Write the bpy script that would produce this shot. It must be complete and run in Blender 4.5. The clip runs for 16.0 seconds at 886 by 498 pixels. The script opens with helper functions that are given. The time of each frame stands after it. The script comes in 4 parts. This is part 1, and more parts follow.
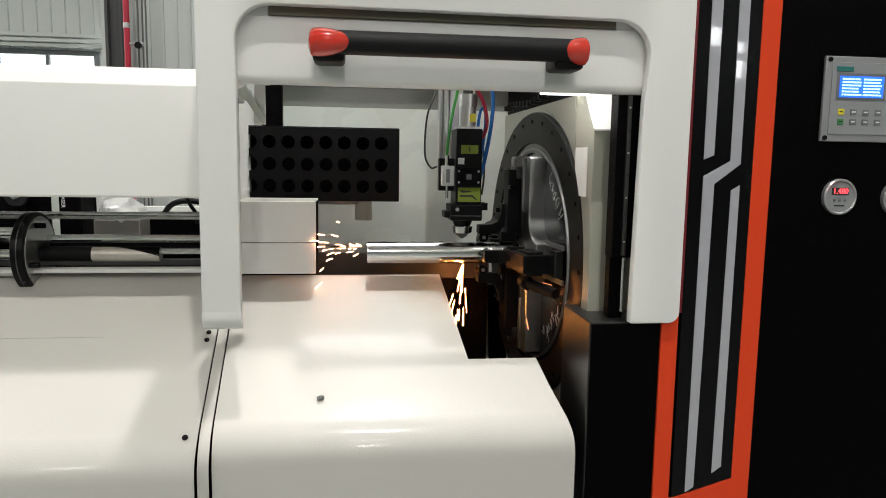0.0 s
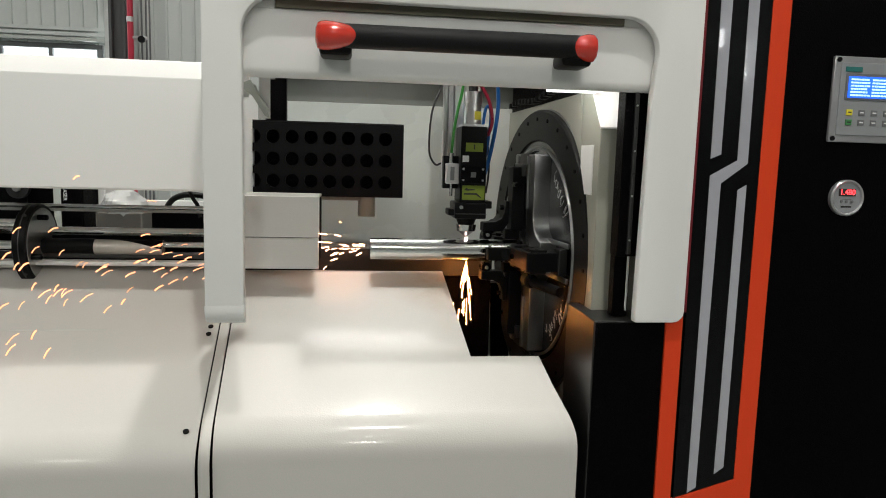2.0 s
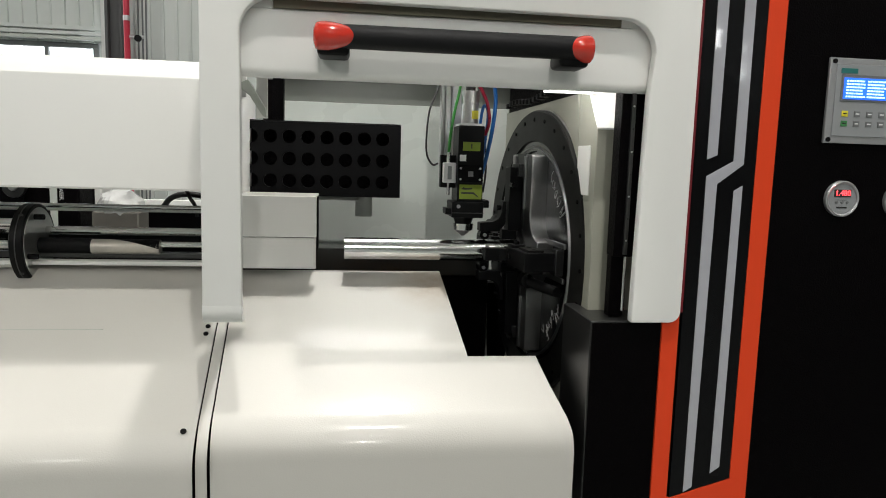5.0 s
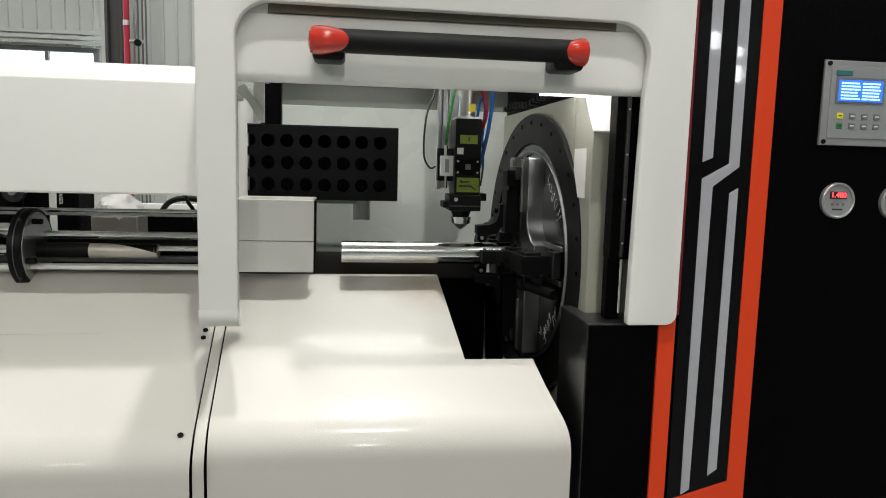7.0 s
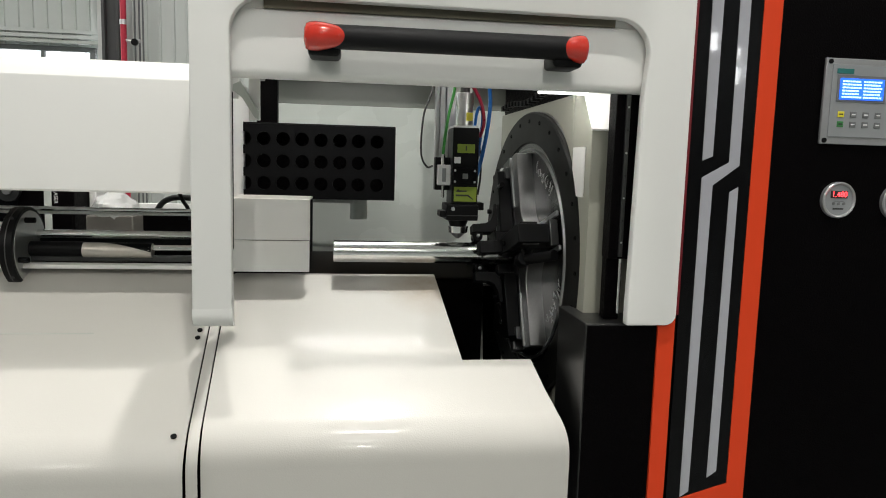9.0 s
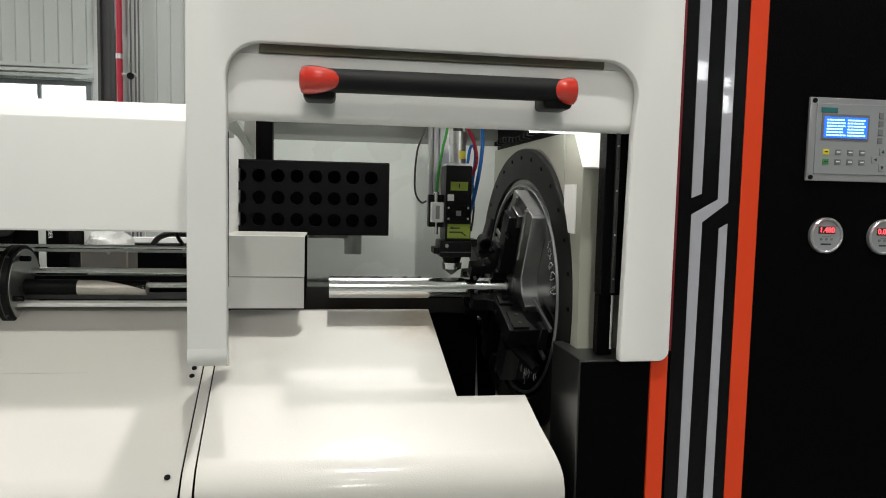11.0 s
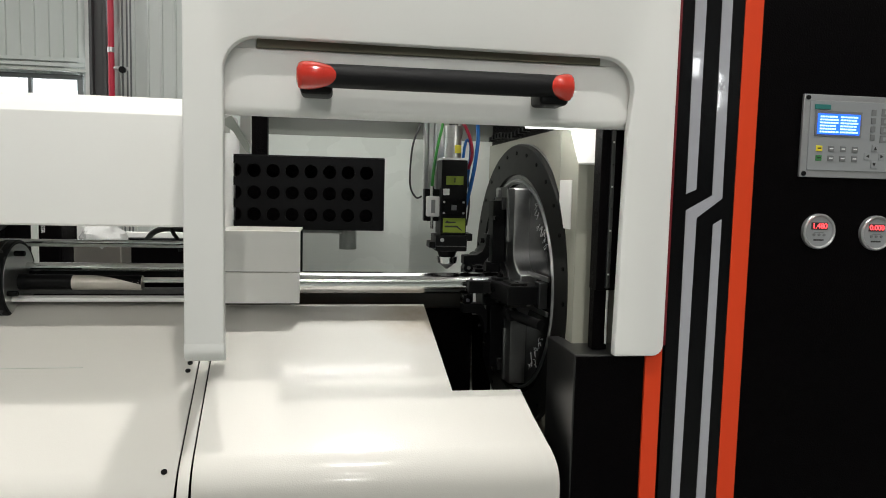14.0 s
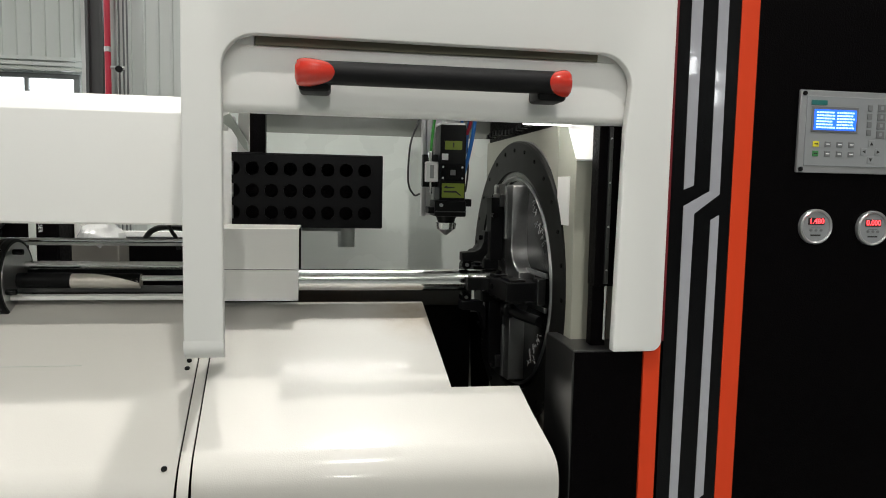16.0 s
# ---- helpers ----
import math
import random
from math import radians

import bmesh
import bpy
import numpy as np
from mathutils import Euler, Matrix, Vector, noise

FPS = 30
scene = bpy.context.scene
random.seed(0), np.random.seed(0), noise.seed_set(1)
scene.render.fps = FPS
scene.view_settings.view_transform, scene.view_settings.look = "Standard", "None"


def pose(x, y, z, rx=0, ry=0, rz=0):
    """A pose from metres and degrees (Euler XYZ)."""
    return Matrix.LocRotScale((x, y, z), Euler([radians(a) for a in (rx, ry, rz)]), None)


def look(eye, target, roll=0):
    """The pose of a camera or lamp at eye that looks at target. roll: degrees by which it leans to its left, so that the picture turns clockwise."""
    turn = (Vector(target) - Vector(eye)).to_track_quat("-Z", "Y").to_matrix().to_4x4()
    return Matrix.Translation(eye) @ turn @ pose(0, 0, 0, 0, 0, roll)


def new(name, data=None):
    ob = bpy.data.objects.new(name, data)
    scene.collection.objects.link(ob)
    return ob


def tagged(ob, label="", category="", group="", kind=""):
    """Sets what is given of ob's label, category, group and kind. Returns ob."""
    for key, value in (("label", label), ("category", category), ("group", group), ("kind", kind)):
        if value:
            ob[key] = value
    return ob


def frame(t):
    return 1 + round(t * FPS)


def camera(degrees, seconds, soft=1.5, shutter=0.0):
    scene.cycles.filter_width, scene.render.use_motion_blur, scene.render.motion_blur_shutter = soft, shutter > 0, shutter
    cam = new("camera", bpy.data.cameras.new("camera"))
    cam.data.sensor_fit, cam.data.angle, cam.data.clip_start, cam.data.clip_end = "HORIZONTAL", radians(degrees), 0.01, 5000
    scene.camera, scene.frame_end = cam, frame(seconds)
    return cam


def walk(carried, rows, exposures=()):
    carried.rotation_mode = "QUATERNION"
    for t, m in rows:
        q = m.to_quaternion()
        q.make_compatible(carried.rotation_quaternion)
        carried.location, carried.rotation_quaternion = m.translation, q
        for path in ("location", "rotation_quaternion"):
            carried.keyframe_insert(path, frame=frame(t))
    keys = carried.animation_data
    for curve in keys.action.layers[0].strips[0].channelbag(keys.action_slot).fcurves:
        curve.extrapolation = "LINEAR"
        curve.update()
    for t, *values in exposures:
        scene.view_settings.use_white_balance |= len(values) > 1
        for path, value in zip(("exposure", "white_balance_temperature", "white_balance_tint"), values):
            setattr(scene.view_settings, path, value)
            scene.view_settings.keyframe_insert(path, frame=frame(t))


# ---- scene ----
cam = camera(64.4, 16.0, 1.0)
EXPOSURES = [(0.0, 0.0), (1.75, 0.0), (2.0, -0.2), (2.25, -0.15), (2.5, 0.0), (16.0, 0.0)]
PATH = [
    (0, (-0.168, -0.128, 1.474), (0.085, 1.841, 1.228), 0.9),
    (0.5, (-0.17, -0.127, 1.473), (0.083, 1.842, 1.229), 1.0),
    (1, (-0.174, -0.127, 1.47), (0.075, 1.843, 1.232), 1.5),
    (1.5, (-0.177, -0.118, 1.469), (0.071, 1.852, 1.224), 1.7),
    (2, (-0.176, -0.12, 1.468), (0.076, 1.848, 1.218), 1.6),
    (2.5, (-0.172, -0.129, 1.471), (0.084, 1.84, 1.225), 1.5),
    (3, (-0.174, -0.128, 1.471), (0.085, 1.84, 1.228), 1.6),
    (3.5, (-0.176, -0.122, 1.469), (0.084, 1.845, 1.219), 1.7),
    (4, (-0.179, -0.125, 1.47), (0.083, 1.841, 1.217), 1.7),
    (6.5, (-0.171, -0.12, 1.469), (0.09, 1.848, 1.224), 1.7),
    (7, (-0.168, -0.127, 1.471), (0.091, 1.842, 1.228), 1.5),
    (7.5, (-0.169, -0.123, 1.47), (0.093, 1.846, 1.232), 1.8),
    (8, (-0.167, -0.117, 1.468), (0.095, 1.852, 1.228), 1.6),
    (8.5, (-0.167, -0.11, 1.466), (0.095, 1.857, 1.222), 1.7),
    (9, (-0.164, -0.11, 1.465), (0.101, 1.857, 1.225), 1.6),
    (11.5, (-0.165, -0.126, 1.491), (0.117, 1.848, 1.338), 1.3),
    (12, (-0.167, -0.128, 1.489), (0.115, 1.846, 1.334), 1.4),
    (12.5, (-0.173, -0.125, 1.486), (0.107, 1.849, 1.322), 1.6),
    (13, (-0.171, -0.125, 1.484), (0.115, 1.847, 1.31), 1.3),
    (13.5, (-0.173, -0.126, 1.484), (0.123, 1.844, 1.309), 1.2),
    (14, (-0.174, -0.127, 1.489), (0.127, 1.842, 1.315), 1.4),
    (14.5, (-0.178, -0.136, 1.488), (0.125, 1.835, 1.324), 1.4),
    (15, (-0.182, -0.136, 1.49), (0.117, 1.835, 1.323), 1.4),
    (15.5, (-0.186, -0.134, 1.486), (0.118, 1.836, 1.314), 1.6),
    (16, (-0.177, -0.131, 1.484), (0.131, 1.837, 1.307), 1.2),
]
walk(cam, [(t, look(eye, target, roll)) for t, eye, target, roll in PATH], EXPOSURES)

# movement of the cutting head (seconds, lift), the chuck (seconds, degrees) and the tube (seconds, x of its end, degrees)
HEAD_ROWS = [(0.0, 0.0), (2.28, -0.003), (2.42, 0.097), (2.82, 0.097), (2.98, 0.0), (4.05, -0.004), (4.2, 0.097), (4.6, 0.097), (4.8, 0.0), (6.5, 0.003),
             (6.72, 0.03), (7.05, 0.03), (7.3, -0.002), (8.1, -0.004), (8.3, 0.097), (8.75, 0.097), (8.95, 0.0), (12.55, -0.004), (12.75, 0.096), (13.3, 0.096), (13.5, 0.019),
             (13.65, 0.0), (15.75, -0.005), (15.95, 0.094), (16.0, 0.095)]
CHUCK_ROWS = [(0.0, 0), (2.45, 0), (2.75, 20), (4.2, 20), (4.6, 20), (4.9, 0), (8.05, 0), (8.35, 20), (9.2, 20), (9.8, 20), (10.2, -25), (11.45, -25), (11.75, -8), (11.95, 0), (12.85, 0),
              (12.95, 60), (13.05, 120), (13.15, 180), (16.0, 180)]
TUBE_ROWS = [(0.0, -0.127, 0), (2.4, -0.128, 0), (2.75, -0.192, 20), (4.6, -0.193, 20), (4.9, -0.195, 0), (8.05, -0.196, 0), (8.35, -0.208, 20), (9.8, -0.208, 20), (10.2, -0.205, -25), (11.45, -0.205, -25),
             (11.75, -0.203, -8), (11.95, -0.202, 0), (12.5, -0.196, 0), (12.85, -0.196, 0), (12.95, -0.20, 60), (13.05, -0.235, 120), (13.15, -0.31, 180), (14.7, -0.31, 180), (14.85, -0.265, 180),
             (15.05, -0.257, 180), (15.5, -0.262, 180), (15.65, -0.29, 180), (16.0, -0.30, 180)]

# ---- light ----
world = bpy.data.worlds.new("sky")
scene.world = world
world.use_nodes = True
wn = world.node_tree.nodes
sky = wn.new("ShaderNodeTexSky")
sky.sky_type, sky.sun_disc, sky.sun_elevation, sky.sun_rotation = "NISHITA", False, radians(40), radians(20)
world.node_tree.links.new(sky.outputs[0], wn["Background"].inputs[0])
wn["Background"].inputs[1].default_value = 0.12


def area_lamp(name, eye, target, sx, sy, watts, colour=(1, 1, 1)):
    d = bpy.data.lights.new(name, "AREA")
    d.shape, d.size, d.size_y, d.energy, d.color = "RECTANGLE", sx, sy, watts, colour
    o = new(name, d)
    o.matrix_world = look(eye, target)
    return o


# unseen high bay lamps: x, y, watts; first two follow shadows, rest added as fill
HALL_LAMPS = [(0.04, 2.75, 172), (0.07, -0.65, 138), (-4.9, 2.6, 90), (4.9, 2.6, 60), (-4.9, -0.65, 70), (4.9, -0.65, 50), (0.07, -3.9, 40), (-4.9, -3.9, 40), (4.9, -3.9, 30),
              (0.07, -8.5, 300), (-4.9, -8.5, 240), (4.9, -8.5, 120)]
for lx, ly, watts in HALL_LAMPS:
    area_lamp("unseen_hall_light", (lx, ly, 6.3), (lx, ly, 0), 0.10, 0.10, watts, (1, 0.975, 0.915))
area_lamp("window_light", (-3.6, 7.6, 3.0), (-1.5, 2.0, 1.0), 4.5, 2.4, 60, (0.95, 0.98, 1))

area_lamp("light_bar_glow", (0.325, 1.52, 1.668), (0.45, 1.60, 1.55), 0.10, 0.015, 0.5, (1, 1, 0.95))
# added fill lamp that brightens the cabin from above, out of view
area_lamp("cabin_fill_glow", (-0.12, 2.10, 1.794), (-0.12, 2.14, 1.0), 0.5, 0.02, 1.7, (1, 1, 0.95))


# ---- materials ----
def mat(name, colour, rough=0.5, metal=0.0, vary=0.08, scale=6.0, grain=120.0, bump=0.02, emit=0.0, coat=0.0, stretch=(1, 1, 1), spec=0.5):
    m = bpy.data.materials.new(name)
    m.use_nodes = True
    nt = m.node_tree
    b = nt.nodes["Principled BSDF"]
    b.inputs["Metallic"].default_value = metal
    b.inputs["Specular IOR Level"].default_value = spec
    b.inputs["Coat Weight"].default_value = coat
    b.inputs["Coat Roughness"].default_value = 0.12
    co = nt.nodes.new("ShaderNodeTexCoord")
    mp = nt.nodes.new("ShaderNodeMapping")
    mp.inputs["Scale"].default_value = stretch
    nt.links.new(co.outputs["Object"], mp.inputs[0])
    big, fine = nt.nodes.new("ShaderNodeTexNoise"), nt.nodes.new("ShaderNodeTexNoise")
    big.inputs["Scale"].default_value, fine.inputs["Scale"].default_value = scale, grain
    big.inputs["Detail"].default_value, fine.inputs["Detail"].default_value = 4, 3
    for n in (big, fine):
        nt.links.new(mp.outputs[0], n.inputs["Vector"])
    add = nt.nodes.new("ShaderNodeMath")
    add.operation = "MULTIPLY_ADD"
    add.inputs[1].default_value = 0.35
    nt.links.new(fine.outputs[0], add.inputs[0])
    nt.links.new(big.outputs[0], add.inputs[2])
    mr = nt.nodes.new("ShaderNodeMapRange")
    mr.inputs[1].default_value, mr.inputs[2].default_value = 0.15, 1.2
    mr.inputs[3].default_value, mr.inputs[4].default_value = 1 - vary, 1 + vary
    nt.links.new(add.outputs[0], mr.inputs[0])
    mix = nt.nodes.new("ShaderNodeVectorMath")
    mix.operation = "SCALE"
    mix.inputs[0].default_value = colour
    nt.links.new(mr.outputs[0], mix.inputs["Scale"])
    nt.links.new(mix.outputs[0], b.inputs["Base Color"])
    rr = nt.nodes.new("ShaderNodeMapRange")
    rr.inputs[1].default_value, rr.inputs[2].default_value = 0.0, 1.0
    rr.inputs[3].default_value, rr.inputs[4].default_value = max(0.02, rough * 0.8), min(1, rough * 1.2)
    nt.links.new(big.outputs[0], rr.inputs[0])
    nt.links.new(rr.outputs[0], b.inputs["Roughness"])
    if bump:
        bp = nt.nodes.new("ShaderNodeBump")
        bp.inputs["Strength"].default_value, bp.inputs["Distance"].default_value = bump, 0.002
        nt.links.new(fine.outputs[0], bp.inputs["Height"])
        nt.links.new(bp.outputs[0], b.inputs["Normal"])
    if emit:
        b.inputs["Emission Color"].default_value = (*colour, 1)
        b.inputs["Emission Strength"].default_value = emit
    return m


WHITE = mat("white powder coat", (0.56, 0.545, 0.51), 0.40, vary=0.02, scale=3, grain=300, bump=0.14, coat=0.25)
WHITE_SATIN = mat("satin white enamel", (0.82, 0.815, 0.795), 0.42, vary=0.02, scale=3, grain=420, bump=0.05)
CABIN_SHEET = mat("light grey painted sheet", (0.72, 0.76, 0.72), 0.26, vary=0.06, scale=2.5, grain=250, bump=0.03)
GREY_SHEET = mat("grey painted sheet", (0.52, 0.55, 0.51), 0.38, vary=0.06, scale=2.5, grain=250, bump=0.03)
GREY_DARK = mat("smoked panel", (0.22, 0.23, 0.21), 0.25, vary=0.08, scale=2.0)
HOUSING = mat("cream chuck housing paint", (0.34, 0.34, 0.285), 0.35, vary=0.05, scale=4, grain=300, bump=0.03)
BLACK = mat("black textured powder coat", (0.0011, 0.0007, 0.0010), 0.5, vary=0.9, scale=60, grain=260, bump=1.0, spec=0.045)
BLACK_SHEEN = mat("black satin lacquer", (0.010, 0.010, 0.010), 0.33, vary=0.2, scale=9, grain=500, bump=0.06, spec=0.5)
BLACK_SATIN = mat("black oxide steel", (0.0035, 0.0035, 0.004), 0.42, vary=0.3, scale=14, grain=300, bump=0.06, spec=0.16)
BLACK_GLOSS = mat("black acrylic", (0.003, 0.003, 0.0035), 0.25, vary=0.1, scale=5, spec=0.15)
RACK = mat("black perforated sheet", (0.0045, 0.0045, 0.005), 0.5, vary=0.2, scale=8, grain=400, bump=0.08, spec=0.1)
RUBBER = mat("black ribbed grip", (0.005, 0.005, 0.006), 0.5, spec=0.25, vary=0.2, scale=20, grain=900, bump=0.2)
RING = mat("blackened ring steel", (0.006, 0.006, 0.0055), 0.42, vary=0.3, scale=10, grain=220, bump=0.08, spec=0.22)
STEEL = mat("ground steel", (0.36, 0.36, 0.36), 0.36, 1.0, vary=0.22, scale=10, grain=160, bump=0.06)
STEEL_DARK = mat("dark machined steel", (0.10, 0.10, 0.10), 0.34, 1.0, vary=0.35, scale=9, grain=120, bump=0.1)
FACE = mat("polished face plate", (0.17, 0.17, 0.17), 0.2, 1.0, vary=0.3, scale=7, grain=90, bump=0.05)
CHROME = mat("polished tube steel", (0.78, 0.78, 0.77), 0.16, 1.0, vary=0.10, scale=9, grain=60, bump=0.05, stretch=(0.25, 1, 1))
ALU = mat("anodised aluminium", (0.62, 0.62, 0.62), 0.33, 1.0, vary=0.06, scale=8, grain=200, bump=0.03)
RED = mat("glossy red plastic", (0.62, 0.035, 0.02), 0.09, vary=0.05, scale=8, coat=0.6)
ORANGE = mat("orange lacquer", (0.74, 0.060, 0.016), 0.42, vary=0.04, scale=5, grain=500, bump=0.04, spec=0.2)
STRIPE = mat("frosted light strip", (0.40, 0.40, 0.44), 0.03, vary=0.04, scale=6, coat=0.0, bump=0, spec=0.7)
SHADED_ORANGE = mat("orange trim darkened for shade", (0.16, 0.003, 0.010), 0.4, vary=0.05, scale=8)
GROOVE = mat("olive tone for the shaded gap", (0.13, 0.118, 0.085), 0.8, vary=0.2, scale=12)
LIME = mat("lime warning label", (0.20, 0.27, 0.02), 0.5, vary=0.05, scale=30)
YELLOW = mat("yellow label", (0.75, 0.66, 0.04), 0.5, vary=0.05, scale=30)
PAPER = mat("white label", (0.78, 0.78, 0.78), 0.55, vary=0.04, scale=40)
INK = mat("dark print", (0.02, 0.02, 0.02), 0.5, vary=0.1, scale=40)
PANEL = mat("grey keypad plate", (0.27, 0.28, 0.29), 0.42, vary=0.04, scale=9, grain=400)
STAND = mat("brown grey steel stand", (0.20, 0.185, 0.165), 0.35, 0.3, vary=0.12, scale=7)
BACK_GREY = mat("dull grey sheet", (0.24, 0.25, 0.24), 0.4, vary=0.06, scale=4)
BEAM = mat("dark grey beam paint", (0.030, 0.031, 0.029), 0.4, vary=0.15, scale=5, grain=200, bump=0.04, spec=0.4)
BEZEL = mat("silver bezel", (0.45, 0.45, 0.46), 0.3, 0.6, vary=0.06, scale=9)
KEY = mat("dark key", (0.16, 0.165, 0.17), 0.5, vary=0.06, scale=30)
KEY_GREEN = mat("green key", (0.05, 0.22, 0.07), 0.5, vary=0.06, scale=30)
TEAL = mat("teal name plate", (0.02, 0.16, 0.15), 0.5, vary=0.06, scale=30)
LCD_BLUE = mat("lcd backlight", (0.02, 0.13, 0.85), 0.3, vary=0.03, emit=1.3)
LCD_TEXT = mat("lcd white dots", (0.55, 0.85, 1.0), 0.4, vary=0.03, emit=1.4)
LED_RED = mat("red digits", (1.0, 0.05, 0.06), 0.4, vary=0.02, emit=4.0)
HOSE_GREEN = mat("green hose", (0.04, 0.26, 0.04), 0.3, vary=0.05, scale=20)
HOSE_BLUE = mat("blue hose", (0.008, 0.11, 0.38), 0.3, vary=0.05, scale=20)
HOSE_RED = mat("red hose", (0.28, 0.008, 0.03), 0.3, vary=0.05, scale=20)
HOSE_BLACK = mat("black cable", (0.012, 0.012, 0.012), 0.5, vary=0.1, scale=20)
TAN = mat("scorched tube stub", (0.62, 0.58, 0.53), 0.36, 0.45, vary=0.25, scale=14, grain=60)
CLAD = mat("corrugated wall sheet", (0.62, 0.65, 0.63), 0.45, vary=0.04, scale=1.2, grain=30)
FRAME = mat("grey window frame", (0.16, 0.17, 0.17), 0.5, vary=0.08, scale=6)
COLUMN = mat("dark steel column", (0.075, 0.075, 0.078), 0.55, vary=0.12, scale=3)
PIPE_RED = mat("red fire pipe paint", (0.50, 0.02, 0.05), 0.35, vary=0.08, scale=6)
FLOOR = mat("grey epoxy floor", (0.22, 0.24, 0.23), 0.30, vary=0.12, scale=0.8, grain=25)
ROOF = mat("white roof sheet", (0.55, 0.56, 0.56), 0.6, vary=0.06, scale=0.6)
LAMP = mat("lamp diffuser", (1.0, 0.99, 0.95), 0.5, vary=0.0, bump=0, emit=9.0)
BAR_LIGHT = mat("light bar", (1.0, 1.0, 0.96), 0.5, vary=0.0, bump=0, emit=2.2)
DAYLIGHT = mat("bright sky in high window", (0.96, 0.98, 1.0), 0.8, vary=0.0, bump=0, emit=14.0)
SKY_CARD = mat("bright overcast beyond the window", (0.92, 0.97, 1.0), 0.8, vary=0.02, bump=0, emit=2.6)
FILM_WRAP = mat("clear plastic wrap", (0.62, 0.62, 0.61), 0.16, vary=0.12, scale=25, grain=60, bump=0.5, coat=0.5)
SPARK = mat("white hot spark", (1.0, 0.36, 0.08), 0.6, vary=0.0, bump=0, emit=150.0)
SPOT = mat("white hot cut spot", (1.0, 0.75, 0.7), 0.6, vary=0.0, bump=0, emit=14.0)
SPARK_SOFT = mat("pale hot spark", (1.0, 0.42, 0.20), 0.6, vary=0.0, bump=0, emit=36.0)
EMBER = mat("orange spark", (1.0, 0.36, 0.17), 0.6, vary=0.0, bump=0, emit=2.4)


# cover paint: white, with a faint brown scorch beside the cut-out
COVER = mat("white powder coat with scorch", (0.56, 0.545, 0.51), 0.40, vary=0.02, scale=3, grain=300, bump=0.14, coat=0.25)
nt = COVER.node_tree
co = nt.nodes["Texture Coordinate"]
dist, ramp, wob, mixc = nt.nodes.new("ShaderNodeVectorMath"), nt.nodes.new("ShaderNodeMapRange"), nt.nodes.new("ShaderNodeTexNoise"), nt.nodes.new("ShaderNodeMix")
dist.operation, mixc.data_type = "DISTANCE", "RGBA"
dist.inputs[1].default_value = (0.185, 0.54, 1.12)
wob.inputs["Scale"].default_value, wob.inputs["Detail"].default_value = 22, 5
nt.links.new(co.outputs["Object"], dist.inputs[0])
nt.links.new(co.outputs["Object"], wob.inputs["Vector"])
ramp.inputs[1].default_value, ramp.inputs[2].default_value, ramp.inputs[3].default_value, ramp.inputs[4].default_value = 0.015, 0.18, 1.0, 0.0
nt.links.new(dist.outputs["Value"], ramp.inputs[0])
mul = nt.nodes.new("ShaderNodeMath")
mul.operation = "MULTIPLY"
nt.links.new(ramp.outputs[0], mul.inputs[0])
nt.links.new(wob.outputs[0], mul.inputs[1])
b = nt.nodes["Principled BSDF"]
nt.links.new(mul.outputs[0], mixc.inputs["Factor"])
nt.links.new(b.inputs["Base Color"].links[0].from_socket, mixc.inputs["A"])
mixc.inputs["B"].default_value = (0.30, 0.20, 0.09, 1)
nt.links.new(mixc.outputs["Result"], b.inputs["Base Color"])


# ---- mesh helpers ----
def mesh_object(name, bm, material, smooth=True):
    bmesh.ops.recalc_face_normals(bm, faces=bm.faces[:])
    me = bpy.data.meshes.new(name)
    bm.to_mesh(me)
    bm.free()
    for mm in (material if isinstance(material, (list, tuple)) else [material]):
        me.materials.append(mm)
    if smooth:
        me.shade_smooth()
        me.set_sharp_from_angle(angle=radians(20))
    return new(name, me)


def part(name, bm, material, parent, label="", smooth=True):
    ob = mesh_object(name, bm, material, smooth)
    ob.parent = parent
    ob.matrix_parent_inverse = Matrix.Identity(4)
    return tagged(ob, label) if label else ob


def thing(name, at, label, category, group="", kind=""):
    ob = new(name)
    ob.empty_display_size = 0.05
    ob.location = at
    return tagged(ob, label, category, group, kind)


def soften(bm, r, seg=2, angle=35):
    es = [e for e in bm.edges if len(e.link_faces) == 2 and e.calc_face_angle(0) > radians(angle)]
    if es and r > 0:
        bmesh.ops.bevel(bm, geom=es, offset=r, segments=seg, affect="EDGES", profile=0.5, clamp_overlap=True)
    return bm


def box(x0, x1, y0, y1, z0, z1, r=0.002, seg=2, bm=None):
    """A block with rounded edges."""
    one = bmesh.new()
    bmesh.ops.create_cube(one, size=1, matrix=Matrix.LocRotScale(((x0 + x1) / 2, (y0 + y1) / 2, (z0 + z1) / 2), None, (abs(x1 - x0), abs(y1 - y0), abs(z1 - z0))))
    soften(one, r, seg)
    return join(bm, one)


def join(bm, one):
    if bm is None:
        return one
    me = bpy.data.meshes.new("tmp")
    one.to_mesh(me)
    one.free()
    bm.from_mesh(me)
    bpy.data.meshes.remove(me)
    return bm


AXIS = {"x": Euler((0, radians(90), 0)), "y": Euler((radians(90), 0, 0)), "z": Euler((0, 0, 0))}


def rod(c, axis, length, r, r2=None, seg=32, bevel=0.001, bm=None):
    """A cylinder or cone about c along an axis; r2 is the radius at the axis's far end."""
    one = bmesh.new()
    bmesh.ops.create_cone(one, cap_ends=True, segments=max(seg, 20), radius1=r, radius2=r if r2 is None else r2, depth=length,
                          matrix=Matrix.LocRotScale(c, AXIS[axis], None))
    soften(one, bevel, 2, 50)
    return join(bm, one)


